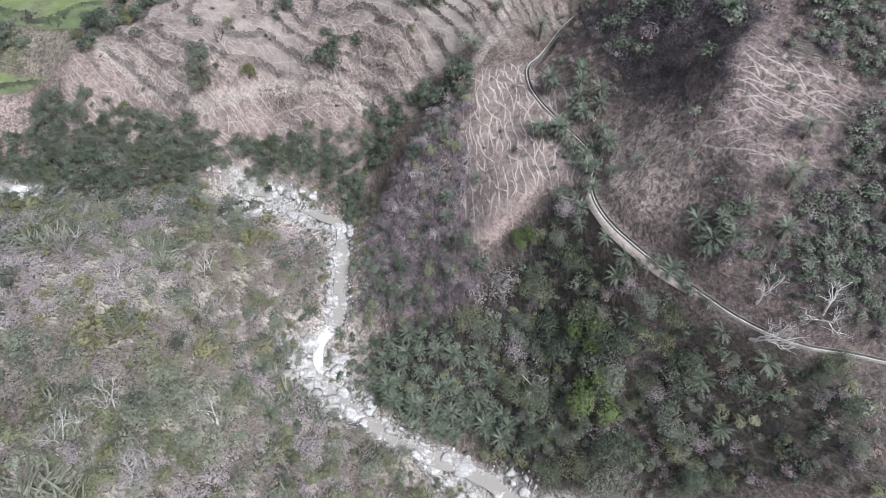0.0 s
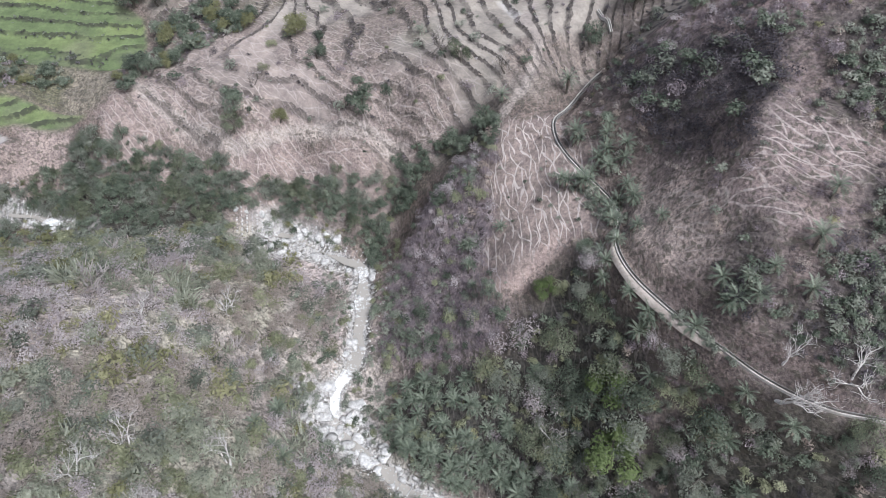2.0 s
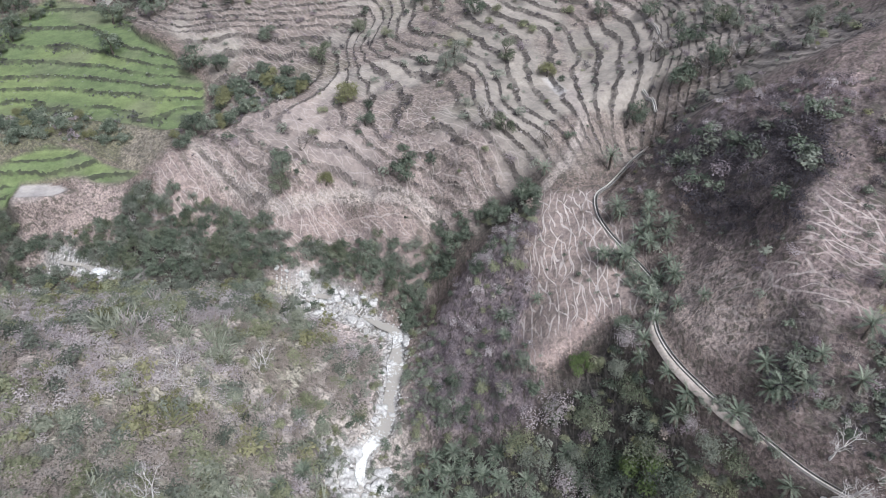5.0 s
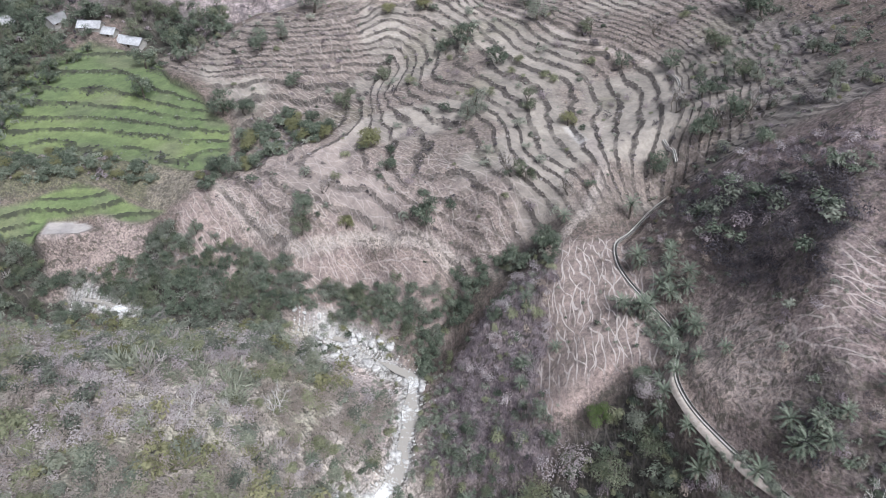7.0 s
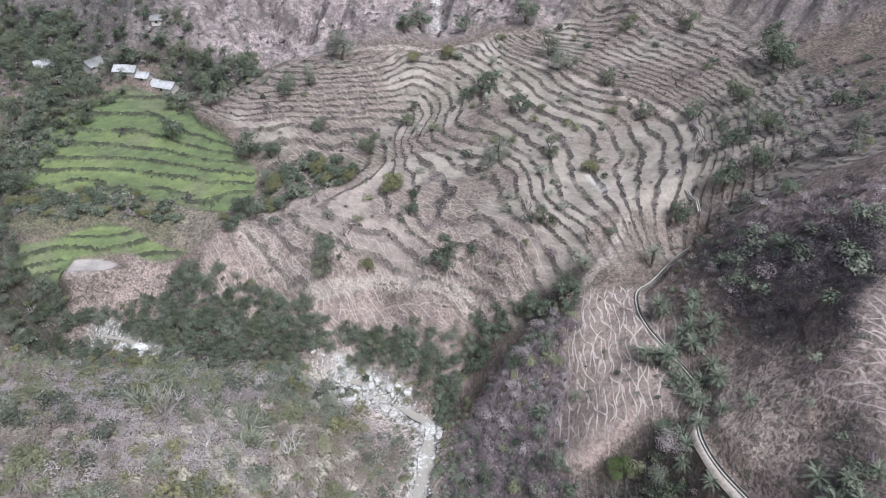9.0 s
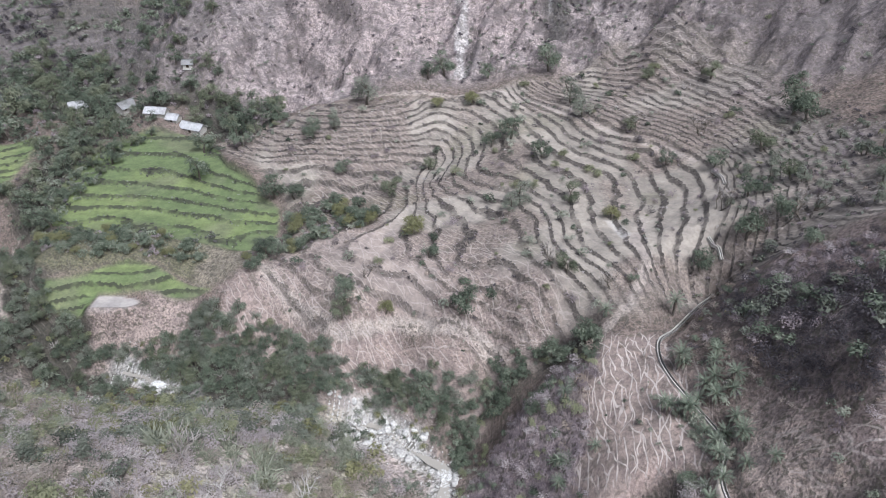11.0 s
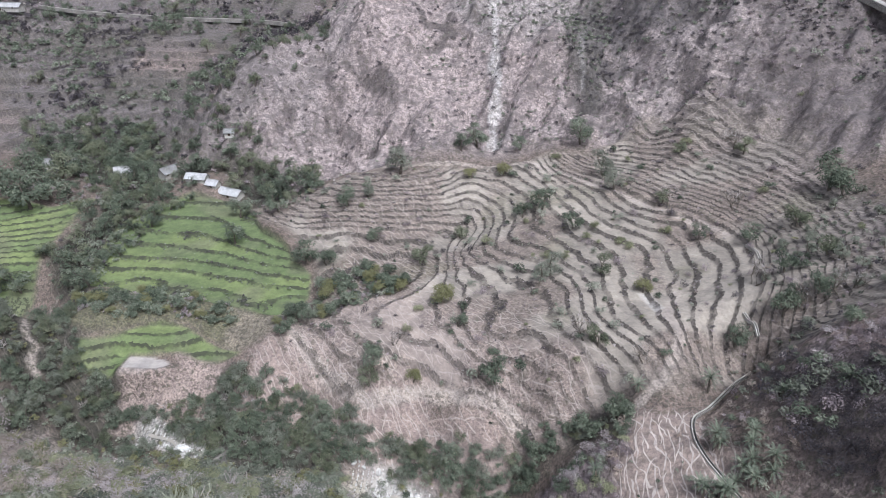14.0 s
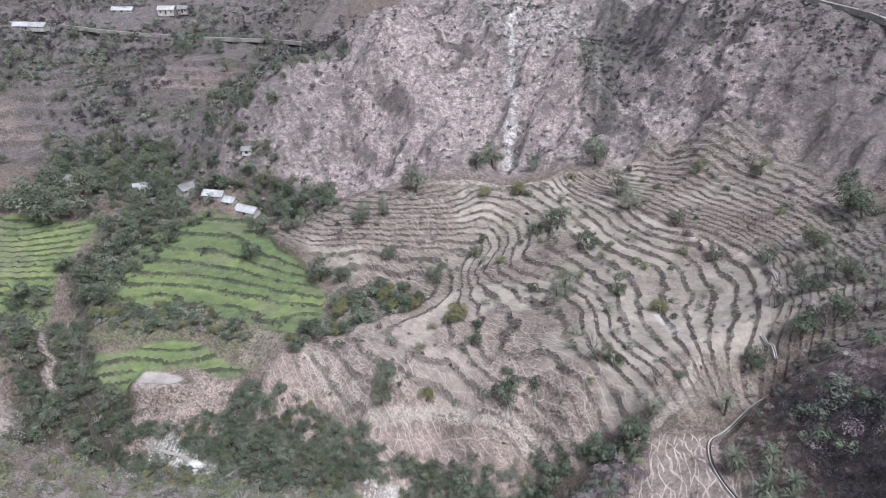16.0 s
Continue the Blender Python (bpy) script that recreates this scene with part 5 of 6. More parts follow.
def build_house(x, y, turn, length, depth, wall, roof_mat, label, openings=3):
    """A low farmhouse: walls with real openings' frames, a ridged roof of sheets, doors and windows."""
    house = tagged(new("house"), label, "house", "hamlet houses")
    house.matrix_basis = pose(x, y, stand(x, y) - 0.5, 0, 0, turn)
    bm = bmesh.new()
    t, L, D = 0.35, length / 2, depth / 2
    for x0, x1, y0, y1 in ((-L, L, -D, -D + t), (-L, L, D - t, D), (-L, -L + t, -D + t, D - t), (L - t, L, -D + t, D - t)):
        box(bm, x0, x1, y0, y1, -0.8, wall)
    for sx in (-L, L - t):
        tri = [bm.verts.new((sx + k, yy, zz)) for k in (0, t) for yy, zz in ((-D, wall), (D, wall), (0, wall + 0.32 * depth))]
        for f in ((0, 2, 1), (3, 4, 5), (0, 1, 4, 3), (1, 2, 5, 4), (2, 0, 3, 5)):
            bm.faces.new([tri[k] for k in f])
    part("wall", bm, PLASTER, house)
    rise = 0.32 * depth + 0.12
    for sgn in (-1, 1):
        bm = bmesh.new()
        cols = max(4, int(length / 0.9))
        over = 0.45
        eave = wall - over * rise / D
        rows = []
        for k in range(2 * cols + 1):
            a = -L - over + (length + 2 * over) * k / (2 * cols)
            lift = 0.05 * (k % 2)
            rows.append([bm.verts.new(c) for c in ((a, 0, wall + rise + lift), (a, sgn * (D + over), eave + lift), (a, sgn * (D + over), eave + lift - 0.08), (a, 0, wall + rise + lift - 0.08))])
        for p, q in zip(rows, rows[1:]):
            for i in range(4):
                bm.faces.new([p[i], q[i], q[(i + 1) % 4], p[(i + 1) % 4]])
        bm.faces.new(rows[0])
        bm.faces.new(rows[-1][::-1])
        part("roof", bm, roof_mat, house)
    bm = bmesh.new()
    box(bm, -L - 0.45, L + 0.45, -0.14, 0.14, wall + rise + 0.06, wall + rise + 0.16)
    part("ridge_cap", bm, roof_mat, house)
    for k in range(openings):
        cx = -L + length * (k + 0.5) / openings
        bm = bmesh.new()
        if k % 2 == 1:
            box(bm, cx - 0.45, cx + 0.45, -D - 0.05, -D + 0.02, 0.1, min(2.0, wall - 0.3))
            part("door", bm, TIMBER, house, "dark plank door")
        else:
            box(bm, cx - 0.4, cx + 0.4, -D - 0.04, -D + 0.02, 0.95, min(1.8, wall - 0.4))
            part("window", bm, TIMBER, house, "small dark shuttered window")


for x, y, turn, length, depth, wall, roof_mat, label in (
        (-117.5, 231.5, 62, 6.5, 4.5, 1.9, ROOF_SLATE, "grey-roofed farmhouse beside the footpath above green fields"),
        (-103.5, 223.2, -7, 7.0, 3.6, 1.6, ROOF_TIN, "long low farmhouse with pale sheet roof above green fields"),
        (-97.3, 221.5, -16, 4.0, 3.2, 1.5, ROOF_TIN, "small shed with pale sheet roof beside the farmhouse"),
        (-90.3, 218.8, -22, 8.2, 3.8, 1.6, ROOF_TIN, "long pale-roofed farmhouse at the head of green fields"),
        (-135.5, 233.2, 30, 5.5, 4.2, 1.9, ROOF_TIN, "pale-roofed hut among trees beyond the fields"),
        (-162.6, 238.9, 3, 11.0, 4.0, 2.2, ROOF_SLATE, "low stone barn with slate roof among trees"),
        (-96.7, 240.1, 10, 3.2, 2.6, 1.5, ROOF_SLATE, "small whitish hut under the rocky slope"),
        (-183.0, 368.6, 8, 8.0, 4.5, 2.6, ROOF_TIN, "low pale house on the far hillside"),
        (-175.5, 371.5, 8, 4.5, 4.0, 2.4, ROOF_SLATE, "small grey house on the far hillside"),
        (-245.3, 345.3, -4, 20.0, 4.5, 1.9, ROOF_TIN, "long white-roofed building on the far hillside"),
        (-208.9, 372.1, 2, 11.0, 4.0, 1.9, ROOF_TIN, "long pale shed on the far hillside")):
    build_house(x, y, turn, length, depth, wall, roof_mat, label)

# ---- single trees and palms ----
TERRACE_TREES = [(-45.2, 195.1, 3.8), (-70.2, 209.9, 5.3), (-53.8, 175.6, 4.1), (-46.8, 173.9, 3.5), (-31.2, 212.5, 5.1), (-38.9, 198.7, 2.4), (-81.7, 203.3, 4.2), (-77.7, 186.7, 3.9), (12.8, 188.6, 4.2), (20.4, 174.5, 3.4), (31.3, 202.8, 3.8), (33.1, 191.2, 3.6), (26.1, 221.8, 4.9), (-7.5, 230.5, 4.3), (-12.0, 224.1, 3.4), (6.6, 225.6, 3.0), (13.5, 153.2, 3.3), (10.7, 150.0, 2.7), (50.1, 163.8, 2.1), (59.2, 156.0, 2.9), (47.6, 121.8, 2.7), (55.2, 121.4, 3.1)]
MORE_TREES = [(57.0, 122.6, 2.2), (79.9, 167.4, 5.3), (80.8, 163.1, 4.0), (68.9, 155.6, 3.5), (67.9, 195.1, 3.1), (52.5, 203.2, 2.5), (7.3, 186.4, 3.2), (1.0, 125.4, 3.5), (-26.6, 132.4, 3.4), (-27.6, 129.9, 2.9), (21.6, 123.7, 2.6), (-10.2, 185.6, 2.9), (-49.6, 150.8, 3.8), (-23.0, 158.4, 2.3), (-7.9, 139.1, 2.4), (-19.9, 170.1, 3.4), (25.1, 151.0, 3.0), (66.2, 132.6, 2.8), (57.8, 130.9, 2.8), (60.3, 121.1, 3.1), (58.2, 104.1, 2.4), (-80.9, 228.2, 4.5), (-87.8, 231.4, 4.2), (44.1, 180.4, 2.5), (-34.1, 180.6, 2.9)]
OLIVE_TREES = [(-12.6, 148.3, 3.8), (-17.4, 130.7, 2.3), (33.3, 142.2, 2.4), (-8.3, 209.2, 2.8), (2.2, 210.0, 3.2)]
PALMS = [(37.1, 94.7, 2.6), (39.7, 88.2, 2.8), (42.7, 85.1, 2.2), (35.9, 85.5, 2.6), (33.2, 87.5, 2.2), (38.8, 78.4, 2.2), (42.0, 77.6, 2.4), (17.8,
    88.5, 2), (17.1, 85.1, 2), (46.3, 56.1, 2.6), (47.2, 52.9, 2.8), (54.4, 49.6, 2.3), (38.7, 58.5, 2.4), (43.5, 53.6, 2.6), (46.3, 53.1, 2.2),
    (52.3, 39.0, 2.8), (46.5, 41.8, 2.4), (39.0, 53.0, 2.2), (35.2, 67.6, 2), (6.0, 58.9, 2.6), (1.9, 60.9, 2.6), (9.1, 54.2, 2.8), (14.9, 54.9, 2.3),
    (20.3, 49.9, 2.8)]
MORE_PALMS = [(16.8, 67.5, 2.3), (13.9, 68.5, 2.2), (25.2, 64.1, 2.2), (8.6, 67.3, 2), (30.6, 57.2, 2.4), (-26.4, 71.2, 2.2), (-49.9, 63.9, 2.4),
    (-20.8, 78.5, 2), (-19.4, 66.6, 2.2), (-21.8, 62.3, 2), (-18.5, 57.7, 2.4), (55.8, 54.0, 2.8), (59.6, 59.3, 2.2), (67.6, 70.5, 2), (23.0, 86.9,
    1.8), (41.1, 90.6, 2), (42.9, 69.5, 1.6), (1.5, 65.6, 2)]
HILL_PALMS = [(-50.1, 66.2, 2), (-39.9, 56.8, 1.8), (-26.8, 72.2, 2), (-21.3, 103.3, 2.2), (-10.1, 98.6, 2.2), (-19.7, 67.5, 2.4), (-22.4, 61.8, 2.2), (-19.9, 59.6, 2.2), (-43.3, 62.2, 1.8), (-21.4, 79.3, 1.8), (-29.1, 57.2, 1.8)]
WOOD_PALMS = [(19.0, 88.6, 1.6), (17.8, 85.3, 1.4), (17.3, 81.9, 1.4), (35.4, 68.9, 2), (35.7, 71.8, 2), (39.0, 57.9, 2.2), (37.8, 57.6, 2.4), (37.1, 62.3, 2), (14.8, 68.6, 2.2), (17.6, 68.1, 2.2), (25.4, 64.8, 1.6), (23.4, 67.9, 1.8), (30.1, 57.5, 2.2), (6.4, 60.0, 2.4), (2.2, 61.1, 2.2), (9.4, 55.4, 2.6), (15.2, 54.7, 2.2), (18.4, 52.4, 2.2), (9.3, 63.4, 2), (21.6, 51.2, 2.2), (46.5, 42.4, 2.6), (48.9, 36.4, 2.6), (47.7, 44.1, 2.2), (26.7, 60.2, 2), (32.3, 55.2, 1.8), (33.2, 49.0, 1.8), (28.4, 47.3, 2), (4.9, 66.4, 2)]
PALM_BANK = [(-1.9, 75.0), (6.8, 71.7), (21.9, 61.5), (21.5, 49.2), (15.3, 49.0), (5.6, 53.0), (-1.7, 60.7)]
CANAL_PALMS = [(37.9, 94.3, 2), (40.7, 88.4, 2.3), (38, 86.4, 1.8), (33.7, 86.4, 2), (40.7, 79.9, 2.3), (42, 77.5, 1.8), (38, 75.2, 2), (36.3, 84.4, 2.3), (38.1, 81.2, 1.8), (42, 80.8, 2), (40.3, 85.4, 2.3), (48.4, 54, 1.8), (47.2, 52.7, 2), (49.4, 51.8, 2.3), (50.9, 53.5, 1.8), (19, 98.4, 2), (19.1, 88, 2.3), (16.9, 89.4, 1.8), (41.9, 92.4, 2), (43, 86.3, 2.3), (40.6, 71.7, 1.8), (37.7, 71.3, 2)]
FIELD_PALMS = [(28.0, 112.9, 2.2), (40.3, 110.9, 2.6), (47.5, 97.6, 2.2), (57.7, 81.0, 2)]
BARE_TREES = [(-40.7, 80.4, 5), (-34.7, 83.9, 3), (-36.8, 52.8, 4.2), (-25.0, 52.3, 5.5), (-40.8, 46.3, 4), (-33.6, 41.4, 4.4), (27.3, 54.1, 4.6), (50.2, 42.0, 5), (57.8, 40.4, 5.2), (-52.5, 73.4, 4.4), (-28.2, 86.8, 4.4), (-31.9, 41.9, 4), (51.5, 44.9, 4.2), (-8.5, 98.8, 2.6)]
FIELD_BARE_TREES = [(29.6, 118.3, 4.2), (52.0, 131.1, 4.8), (66.3, 197.9, 5), (18.8, 124.8, 5), (-22.7, 137.1, 3.4), (59.7, 170.1, 5), (45.4, 179.2, 4.2), (62.6, 118.1, 4.8), (58.6, 119.0, 5.5)]
WEST_TREES = [(-156.2, 201.2, 6.9), (-150.3, 200.6, 5.9), (-146.9, 207.6, 5.2), (-166.2, 205.9, 4.9), (-152.7, 224.4, 5.5), (-165.8, 228.2, 4.7), (-150.8, 177.3, 3.3), (-143.8, 178.2, 4.0), (-148.7, 179.8, 3.3)]
BRIGHT_TREES = [(34.3, 55.2, 3.4), (34.2, 47.2, 4.3), (27.8, 71.6, 1.9)]


def tree_set(name, seed, count, r, leaf, mat, n, **more):
    return [(make_tree(name, seed + i, r, leaf, mat, n, **more), r) for i in range(count)]


def spots_in(ring, gap, lo, hi, seed, chance=1.0):
    x, y = dots(ring, gap, chance, seed)
    s = sizes(len(x), lo, hi, seed + 1)
    return list(zip(x.tolist(), y.tolist(), s.tolist()))


plant(tree_set("tree", 11, 4, 3.0, 0.30, LEAF_DEEP, 700, stem=0.8) + tree_set("tree", 21, 2, 3.0, 0.28, LEAF_GREY, 700, stem=0.8), TERRACE_TREES, "dark leafy field tree on a dry terrace edge", "tree", "terrace trees", grow=1.1)
plant(tree_set("tree", 41, 3, 3.0, 0.30, LEAF_DEEP, 700, stem=0.7) + tree_set("tree", 51, 3, 3.0, 0.28, LEAF_OLD, 700, stem=0.9), MORE_TREES, "rounded green tree among dry terraced fields", "tree", "terrace trees", grow=1.1)
plant(tree_set("tree", 31, 2, 3.0, 0.28, LEAF_OLIVE, 800, stem=0.6), OLIVE_TREES, "yellowish olive tree on a dry terrace", "tree", "olive trees", grow=1.1)
plant(tree_set("tree", 61, 2, 3.5, 0.28, LEAF_BRIGHT, 1700, stem=0.9), BRIGHT_TREES, "bright fresh-green leafy tree above darker woodland", "tree", "bright trees")
PALM_MODELS = [(make_palm("palm", 71 + i, 2.4, (0.9, 1.6, 2.4, 3.2)[i]), 2.4) for i in range(4)]
plant(PALM_MODELS, spots_in(PALM_BANK, 3.1, 1.9, 2.8, 307) + PALMS + MORE_PALMS + HILL_PALMS + WOOD_PALMS + CANAL_PALMS + FIELD_PALMS, "wild date palm with stiff arching grey-green fronds", "palm", "wild palms", grow=0.9)
plant([(make_bare_tree("bare_tree", 81 + i, 4.5), 4.5) for i in range(4)], BARE_TREES, "leafless tree with pale forked branches on scrubby slope", "tree", "bare trees", grow=1.45)
plant([(make_bare_tree("bare_tree", 91 + i, 4.5, BARK), 4.5) for i in range(3)], FIELD_BARE_TREES, "leafless grey tree with fine twigs on a terrace", "tree", "bare field trees")

def build_brush_heap(x, y, turn):
    """A heap of cut branches laid over the head of the canal."""
    r = np.random.default_rng(95)
    heap = tagged(new("brush_heap"), "heap of dark cut branches over the canal head", "brushwood")
    heap.matrix_basis = pose(x, y, stand(x, y), 0, 0, turn)
    for k in range(46):
        a = np.array([r.uniform(-2.1, 2.1), r.uniform(-0.9, 0.9), 0.15 + 0.9 * (k / 46) * r.uniform(0.6, 1)])
        way = unit(np.array([r.normal(), 0.35 * r.normal(), 0.12 * r.normal()]))
        mid = a + way * 0.8 + np.array([0, 0, 0.08])
        bits = [tube(a - way * 0.8, mid, 0.09, 0.07, 5), tube(mid, mid + unit(way + 0.3 * r.normal(size=3)) * 0.7, 0.07, 0.03, 5)]
        piece("branch", sheet("branch", *joined(bits), TIMBER, True), heap)


build_brush_heap(51.2, 117.6, 35)

# ---- woods ----
EDGE_SHADE = [(56.8, 55.3), (62.8, 54.5), (60.2, 39), (53.8, 43.6), (51.2, 48.9), (55.5, 50.4)]
CANAL_BELOW = [(38.4, 71.7), (38, 59.7), (41.4, 53), (45.8, 47.3), (50.4, 41.6), (59.6, 36.2), (59.7, 32), (51.2, 36.8), (41.5, 42.7), (35.5, 48.8), (33.9, 58.8), (34.5, 66.1)]
GULLY_WOOD = [(-92.7, 258.7), (-88, 313.9), (-74.4, 300.6), (-63.9, 273.9), (-81.7, 256.9), (-97.1, 241.5), (-115.9, 232.5), (-144.9, 234.9), (-164.9, 251.5), (-150.9, 270.9), (-128.8, 277.4)]
STREAM_EDGE = [(-17, 58), (-20, 76), (-13, 92), (-11, 104), (6, 108), (6, 92), (5, 80), (0, 72), (8, 56), (24, 45), (20, 38), (2, 48)]
WEST_STREAM = [(-135, 142), (-118, 150), (-98, 134), (-80, 134), (-64, 127), (-60, 121), (-74, 122), (-88, 124), (-108, 120)]
INNER_BELT = [(-122, 168), (-113, 168), (-106, 200), (-101, 214), (-112, 236), (-123, 232)]
UPPER_WEST = [(-180, 206), (-130, 204), (-127, 224), (-150, 232), (-178, 232)]
EAST_RING = [(51, 126), (57, 109), (72, 103), (96, 140), (88, 168), (66, 158), (58, 142)]
WOOD = (tree_set("woodland_tree", 201, 2, 3.0, 0.19, LEAF_DEEP, 1000, stem=0.75) + tree_set("woodland_tree", 211, 3, 3.0, 0.18, LEAF_GREY, 1000, stem=0.75)
        + tree_set("woodland_tree", 221, 2, 3.0, 0.19, LEAF_OLD, 1000, stem=0.75) + tree_set("woodland_tree", 225, 1, 3.0, 0.17, SCRUB_LEAF, 900, stem=0.75) + tree_set("woodland_tree", 228, 1, 3.0, 0.15, MAUVE, 700, stem=0.8))
plant(WOOD, [q for q in spots_in(CANAL_WOOD, 3.3, 1.0, 4.0, 301) if inside(np.array(q[0]), np.array(q[1]), PALM_BANK, 0.5) < 0.5] + spots_in(LOWER_RIGHT, 3.2, 0.9, 2.6, 302, 0.9) + spots_in(CANAL_BELOW, 3.0, 1.0, 2.4, 303, 0.9), "leafy tree in the mixed wood below the canal", "tree", "canal wood")
RIVER_WOOD = tree_set("riverside_tree", 231, 3, 3.0, 0.31, LEAF_DEEP, 520, stem=0.7) + tree_set("riverside_tree", 241, 2, 3.0, 0.30, LEAF_GREY, 520, stem=0.7) + tree_set("riverside_tree", 246, 2, 3.0, 0.30, LEAF_OLD, 520, stem=0.8)
plant(RIVER_WOOD, spots_in(BANK_THICKET, 2.6, 1.1, 2.0, 313) + spots_in(BANK_WOOD, 2.9, 1.4, 2.7, 311) + spots_in(WEST_BANK, 3.6, 1.3, 2.6, 312, 0.85) + spots_in(WEST_STREAM, 3.0, 1.0, 2.2, 314, 0.85) + spots_in(WOOD_EDGE, 3.0, 1.1, 2.2, 315, 0.9), "green riverside tree in a dense thicket", "tree", "riverside wood")
plant(tree_set("ravine_tree", 251, 3, 2.8, 0.36, LEAF_DEEP, 400, stem=0.7), spots_in(RAVINE_WOOD, 2.4, 1.3, 2.6, 321) + spots_in(PURPLE_SLOPE, 5.0, 0.8, 1.8, 322, 0.7), "dark green tree filling the narrow ravine", "tree", "ravine wood")
plant(tree_set("belt_tree", 261, 3, 3.4, 0.35, LEAF_DEEP, 520, stem=0.8) + tree_set("belt_tree", 271, 2, 3.4, 0.31, LEAF_OLD, 560, stem=0.8),
      WEST_TREES + spots_in(BELT, 5.2, 1.7, 3.9, 331) + [q for q in spots_in(INNER_BELT, 5.4, 1.4, 3.2, 333, 0.85) if math.hypot(q[0] + 117, q[1] - 230) > 9] + spots_in(UPPER_WEST, 7.0, 1.4, 3.2, 334, 0.8) + spots_in(HOUSE_GROVE, 5.4, 1.6, 3.8, 332, 0.8), "dusky leafy tree in the belt beside the green fields", "tree", "field belt trees")
plant(tree_set("hedge_tree", 281, 3, 2.6, 0.36, LEAF_DEEP, 340, stem=0.6) + tree_set("hedge_tree", 291, 1, 2.6, 0.30, LEAF_OLIVE, 480, stem=0.6),
      spots_in(FIELD_STRIP, 3.3, 1.3, 2.7, 341, 0.95) + spots_in(SPUR_HEDGE, 2.9, 1.3, 2.8, 342, 0.95), "bushy hedge tree along a field bank", "tree", "hedge trees")
plant(tree_set("tree", 401, 3, 2.6, 0.30, LEAF_GREY, 480, stem=0.9), spots_in(EAST_RING, 6.4, 0.9, 1.8, 351, 0.7), "thin grey-green tree on the shaded terraces", "tree", "east grove")

plant(tree_set("far_tree", 411, 3, 3.0, 0.34, LEAF_DEEP, 360, stem=0.8) + tree_set("far_tree", 416, 2, 3.0, 0.34, LEAF_OLD, 360, stem=0.8), spots_in(GULLY_WOOD, 6.0, 1.2, 2.8, 362, 0.75) + spots_in([(-235, 245), (-165, 240), (-125, 262), (-100, 300), (-80, 335), (-200, 365), (-270, 330)], 11, 1.4, 3.4, 361, 0.6), "dark tree scattered over the far hillside", "tree", "far trees")

# ---- scrub ----
NEAR_HILL_RING = [(-75, 30), (-8, 34), (8, 41), (-2, 54), (-14, 61), (-18, 76), (-10, 86), (-9, 98), (-22, 109), (-45, 113), (-70, 114), (-105, 112), (-125, 95), (-100, 60)]
CANAL_HILL_RING = [(37, 92), (43, 82), (41, 70), (47, 54), (57, 42), (72, 37), (88, 46), (88, 76), (66, 92), (56, 106), (50, 114), (44, 110), (39, 100)]


def mixed(ring, gap, seed, shares, lo, hi, far=False, avoid=True, patch=9, clump=1.5, loose=0.9, clear=()):
    """Scrub of several kinds in patches: shares gives each kind's weight."""
    x, y = dots(ring, gap, 1.0, seed, avoid)
    for open_ring in clear:
        keep = inside(x, y, open_ring, 1.5) < 0.5
        x, y = x[keep], y[keep]
    r = np.random.default_rng(seed + 5)
    names = list(shares)
    score = np.stack([np.log(shares[k]) + clump * grain(x, y, patch, seed + i) + loose * r.gumbel(size=len(x)) for i, k in enumerate(names)])
    kind = score.argmax(0)
    s = sizes(len(x), lo, hi, seed + 6)
    for i, k in enumerate(names):
        sel = kind == i
        if k == "none" or sel.sum() < 3:
            continue
        forms, mat, name, label = SCRUB[k]
        thicket(name, x[sel], y[sel], s[sel], BUSH_FAR if far and forms is not BRUSH and forms is not PLUME else BRUSH_FAR if far else forms, mat, label, "scrub", seed + i)


SCRUB = {
    "twig": (BRUSH, TWIG, "bare_brush", "leafless grey-brown brushwood covering dry slope"),
    "dark": (BRUSH, TWIG_DARK, "dark_brush", "leafless purple-brown brushwood on steep slope"),
    "deep": (BUSH, LEAF_DEEP, "green_bushes", "dense dark green bushes under the trees"),
    "grey": (BUSH_THIN, LEAF_GREY, "grey_bushes", "dusty grey-green bushes among dry brush"),
    "olive": (BUSH_THIN, LEAF_OLIVE, "olive_bushes", "yellowish olive bushes scattered over dry slope"),
    "plume": (PLUME, SCRUB_GREY, "feathery_scrub", "feathery grey-green scrub over the near slope"),
    "yellow": (PLUME, SCRUB_OLIVE, "olive_scrub", "feathery olive-green scrub over the near slope"),
    "straw": (HAZE, SCRUB_STRAW, "straw_scrub", "feathery straw-brown scrub over the near slope"),
    "haze": (HAZE, TWIG_DARK, "hazy_brush", "rounded purple-grey leafless bushes on steep slope"),
    "dense": (MOUND, LEAF_GREY, "dense_bushes", "dense rounded green bushes standing over dry scrub"),
    "dusk": (HAZE, DUSK, "dusky_brush", "rounded dark purple leafless bushes crowding the knoll"),
    "mauve": (HAZE, MAUVE, "bare_scrub", "feathery leafless mauve-grey scrub over the near slope"),
    "leafy": (MOUND, SCRUB_LEAF, "leafy_bushes", "rounded dusty green bushes dotted over the near slope"),
    "pale": (MOUND, SCRUB_GREY, "pale_bushes", "rounded pale grey-green bushes on the near slope"),
    "dry": (BUSH_THIN, LEAF_DRY, "dry_bushes", "withered brown bushes among grey brush"),
}
mixed(NEAR_HILL_RING, 2.35, 501, {"mauve": 1.9, "pale": 0.6, "plume": 0.25, "straw": 1.6, "twig": 0.25}, 1.3, 2.8, False, True, 13, 2.2, 0.55)
mixed(NEAR_HILL_RING, 3.2, 503, {"none": 1.5, "leafy": 1.3, "olive": 0.5, "yellow": 0.2, "dense": 0.6}, 1.2, 3.0, False, True, 12, 1.8, 0.7)
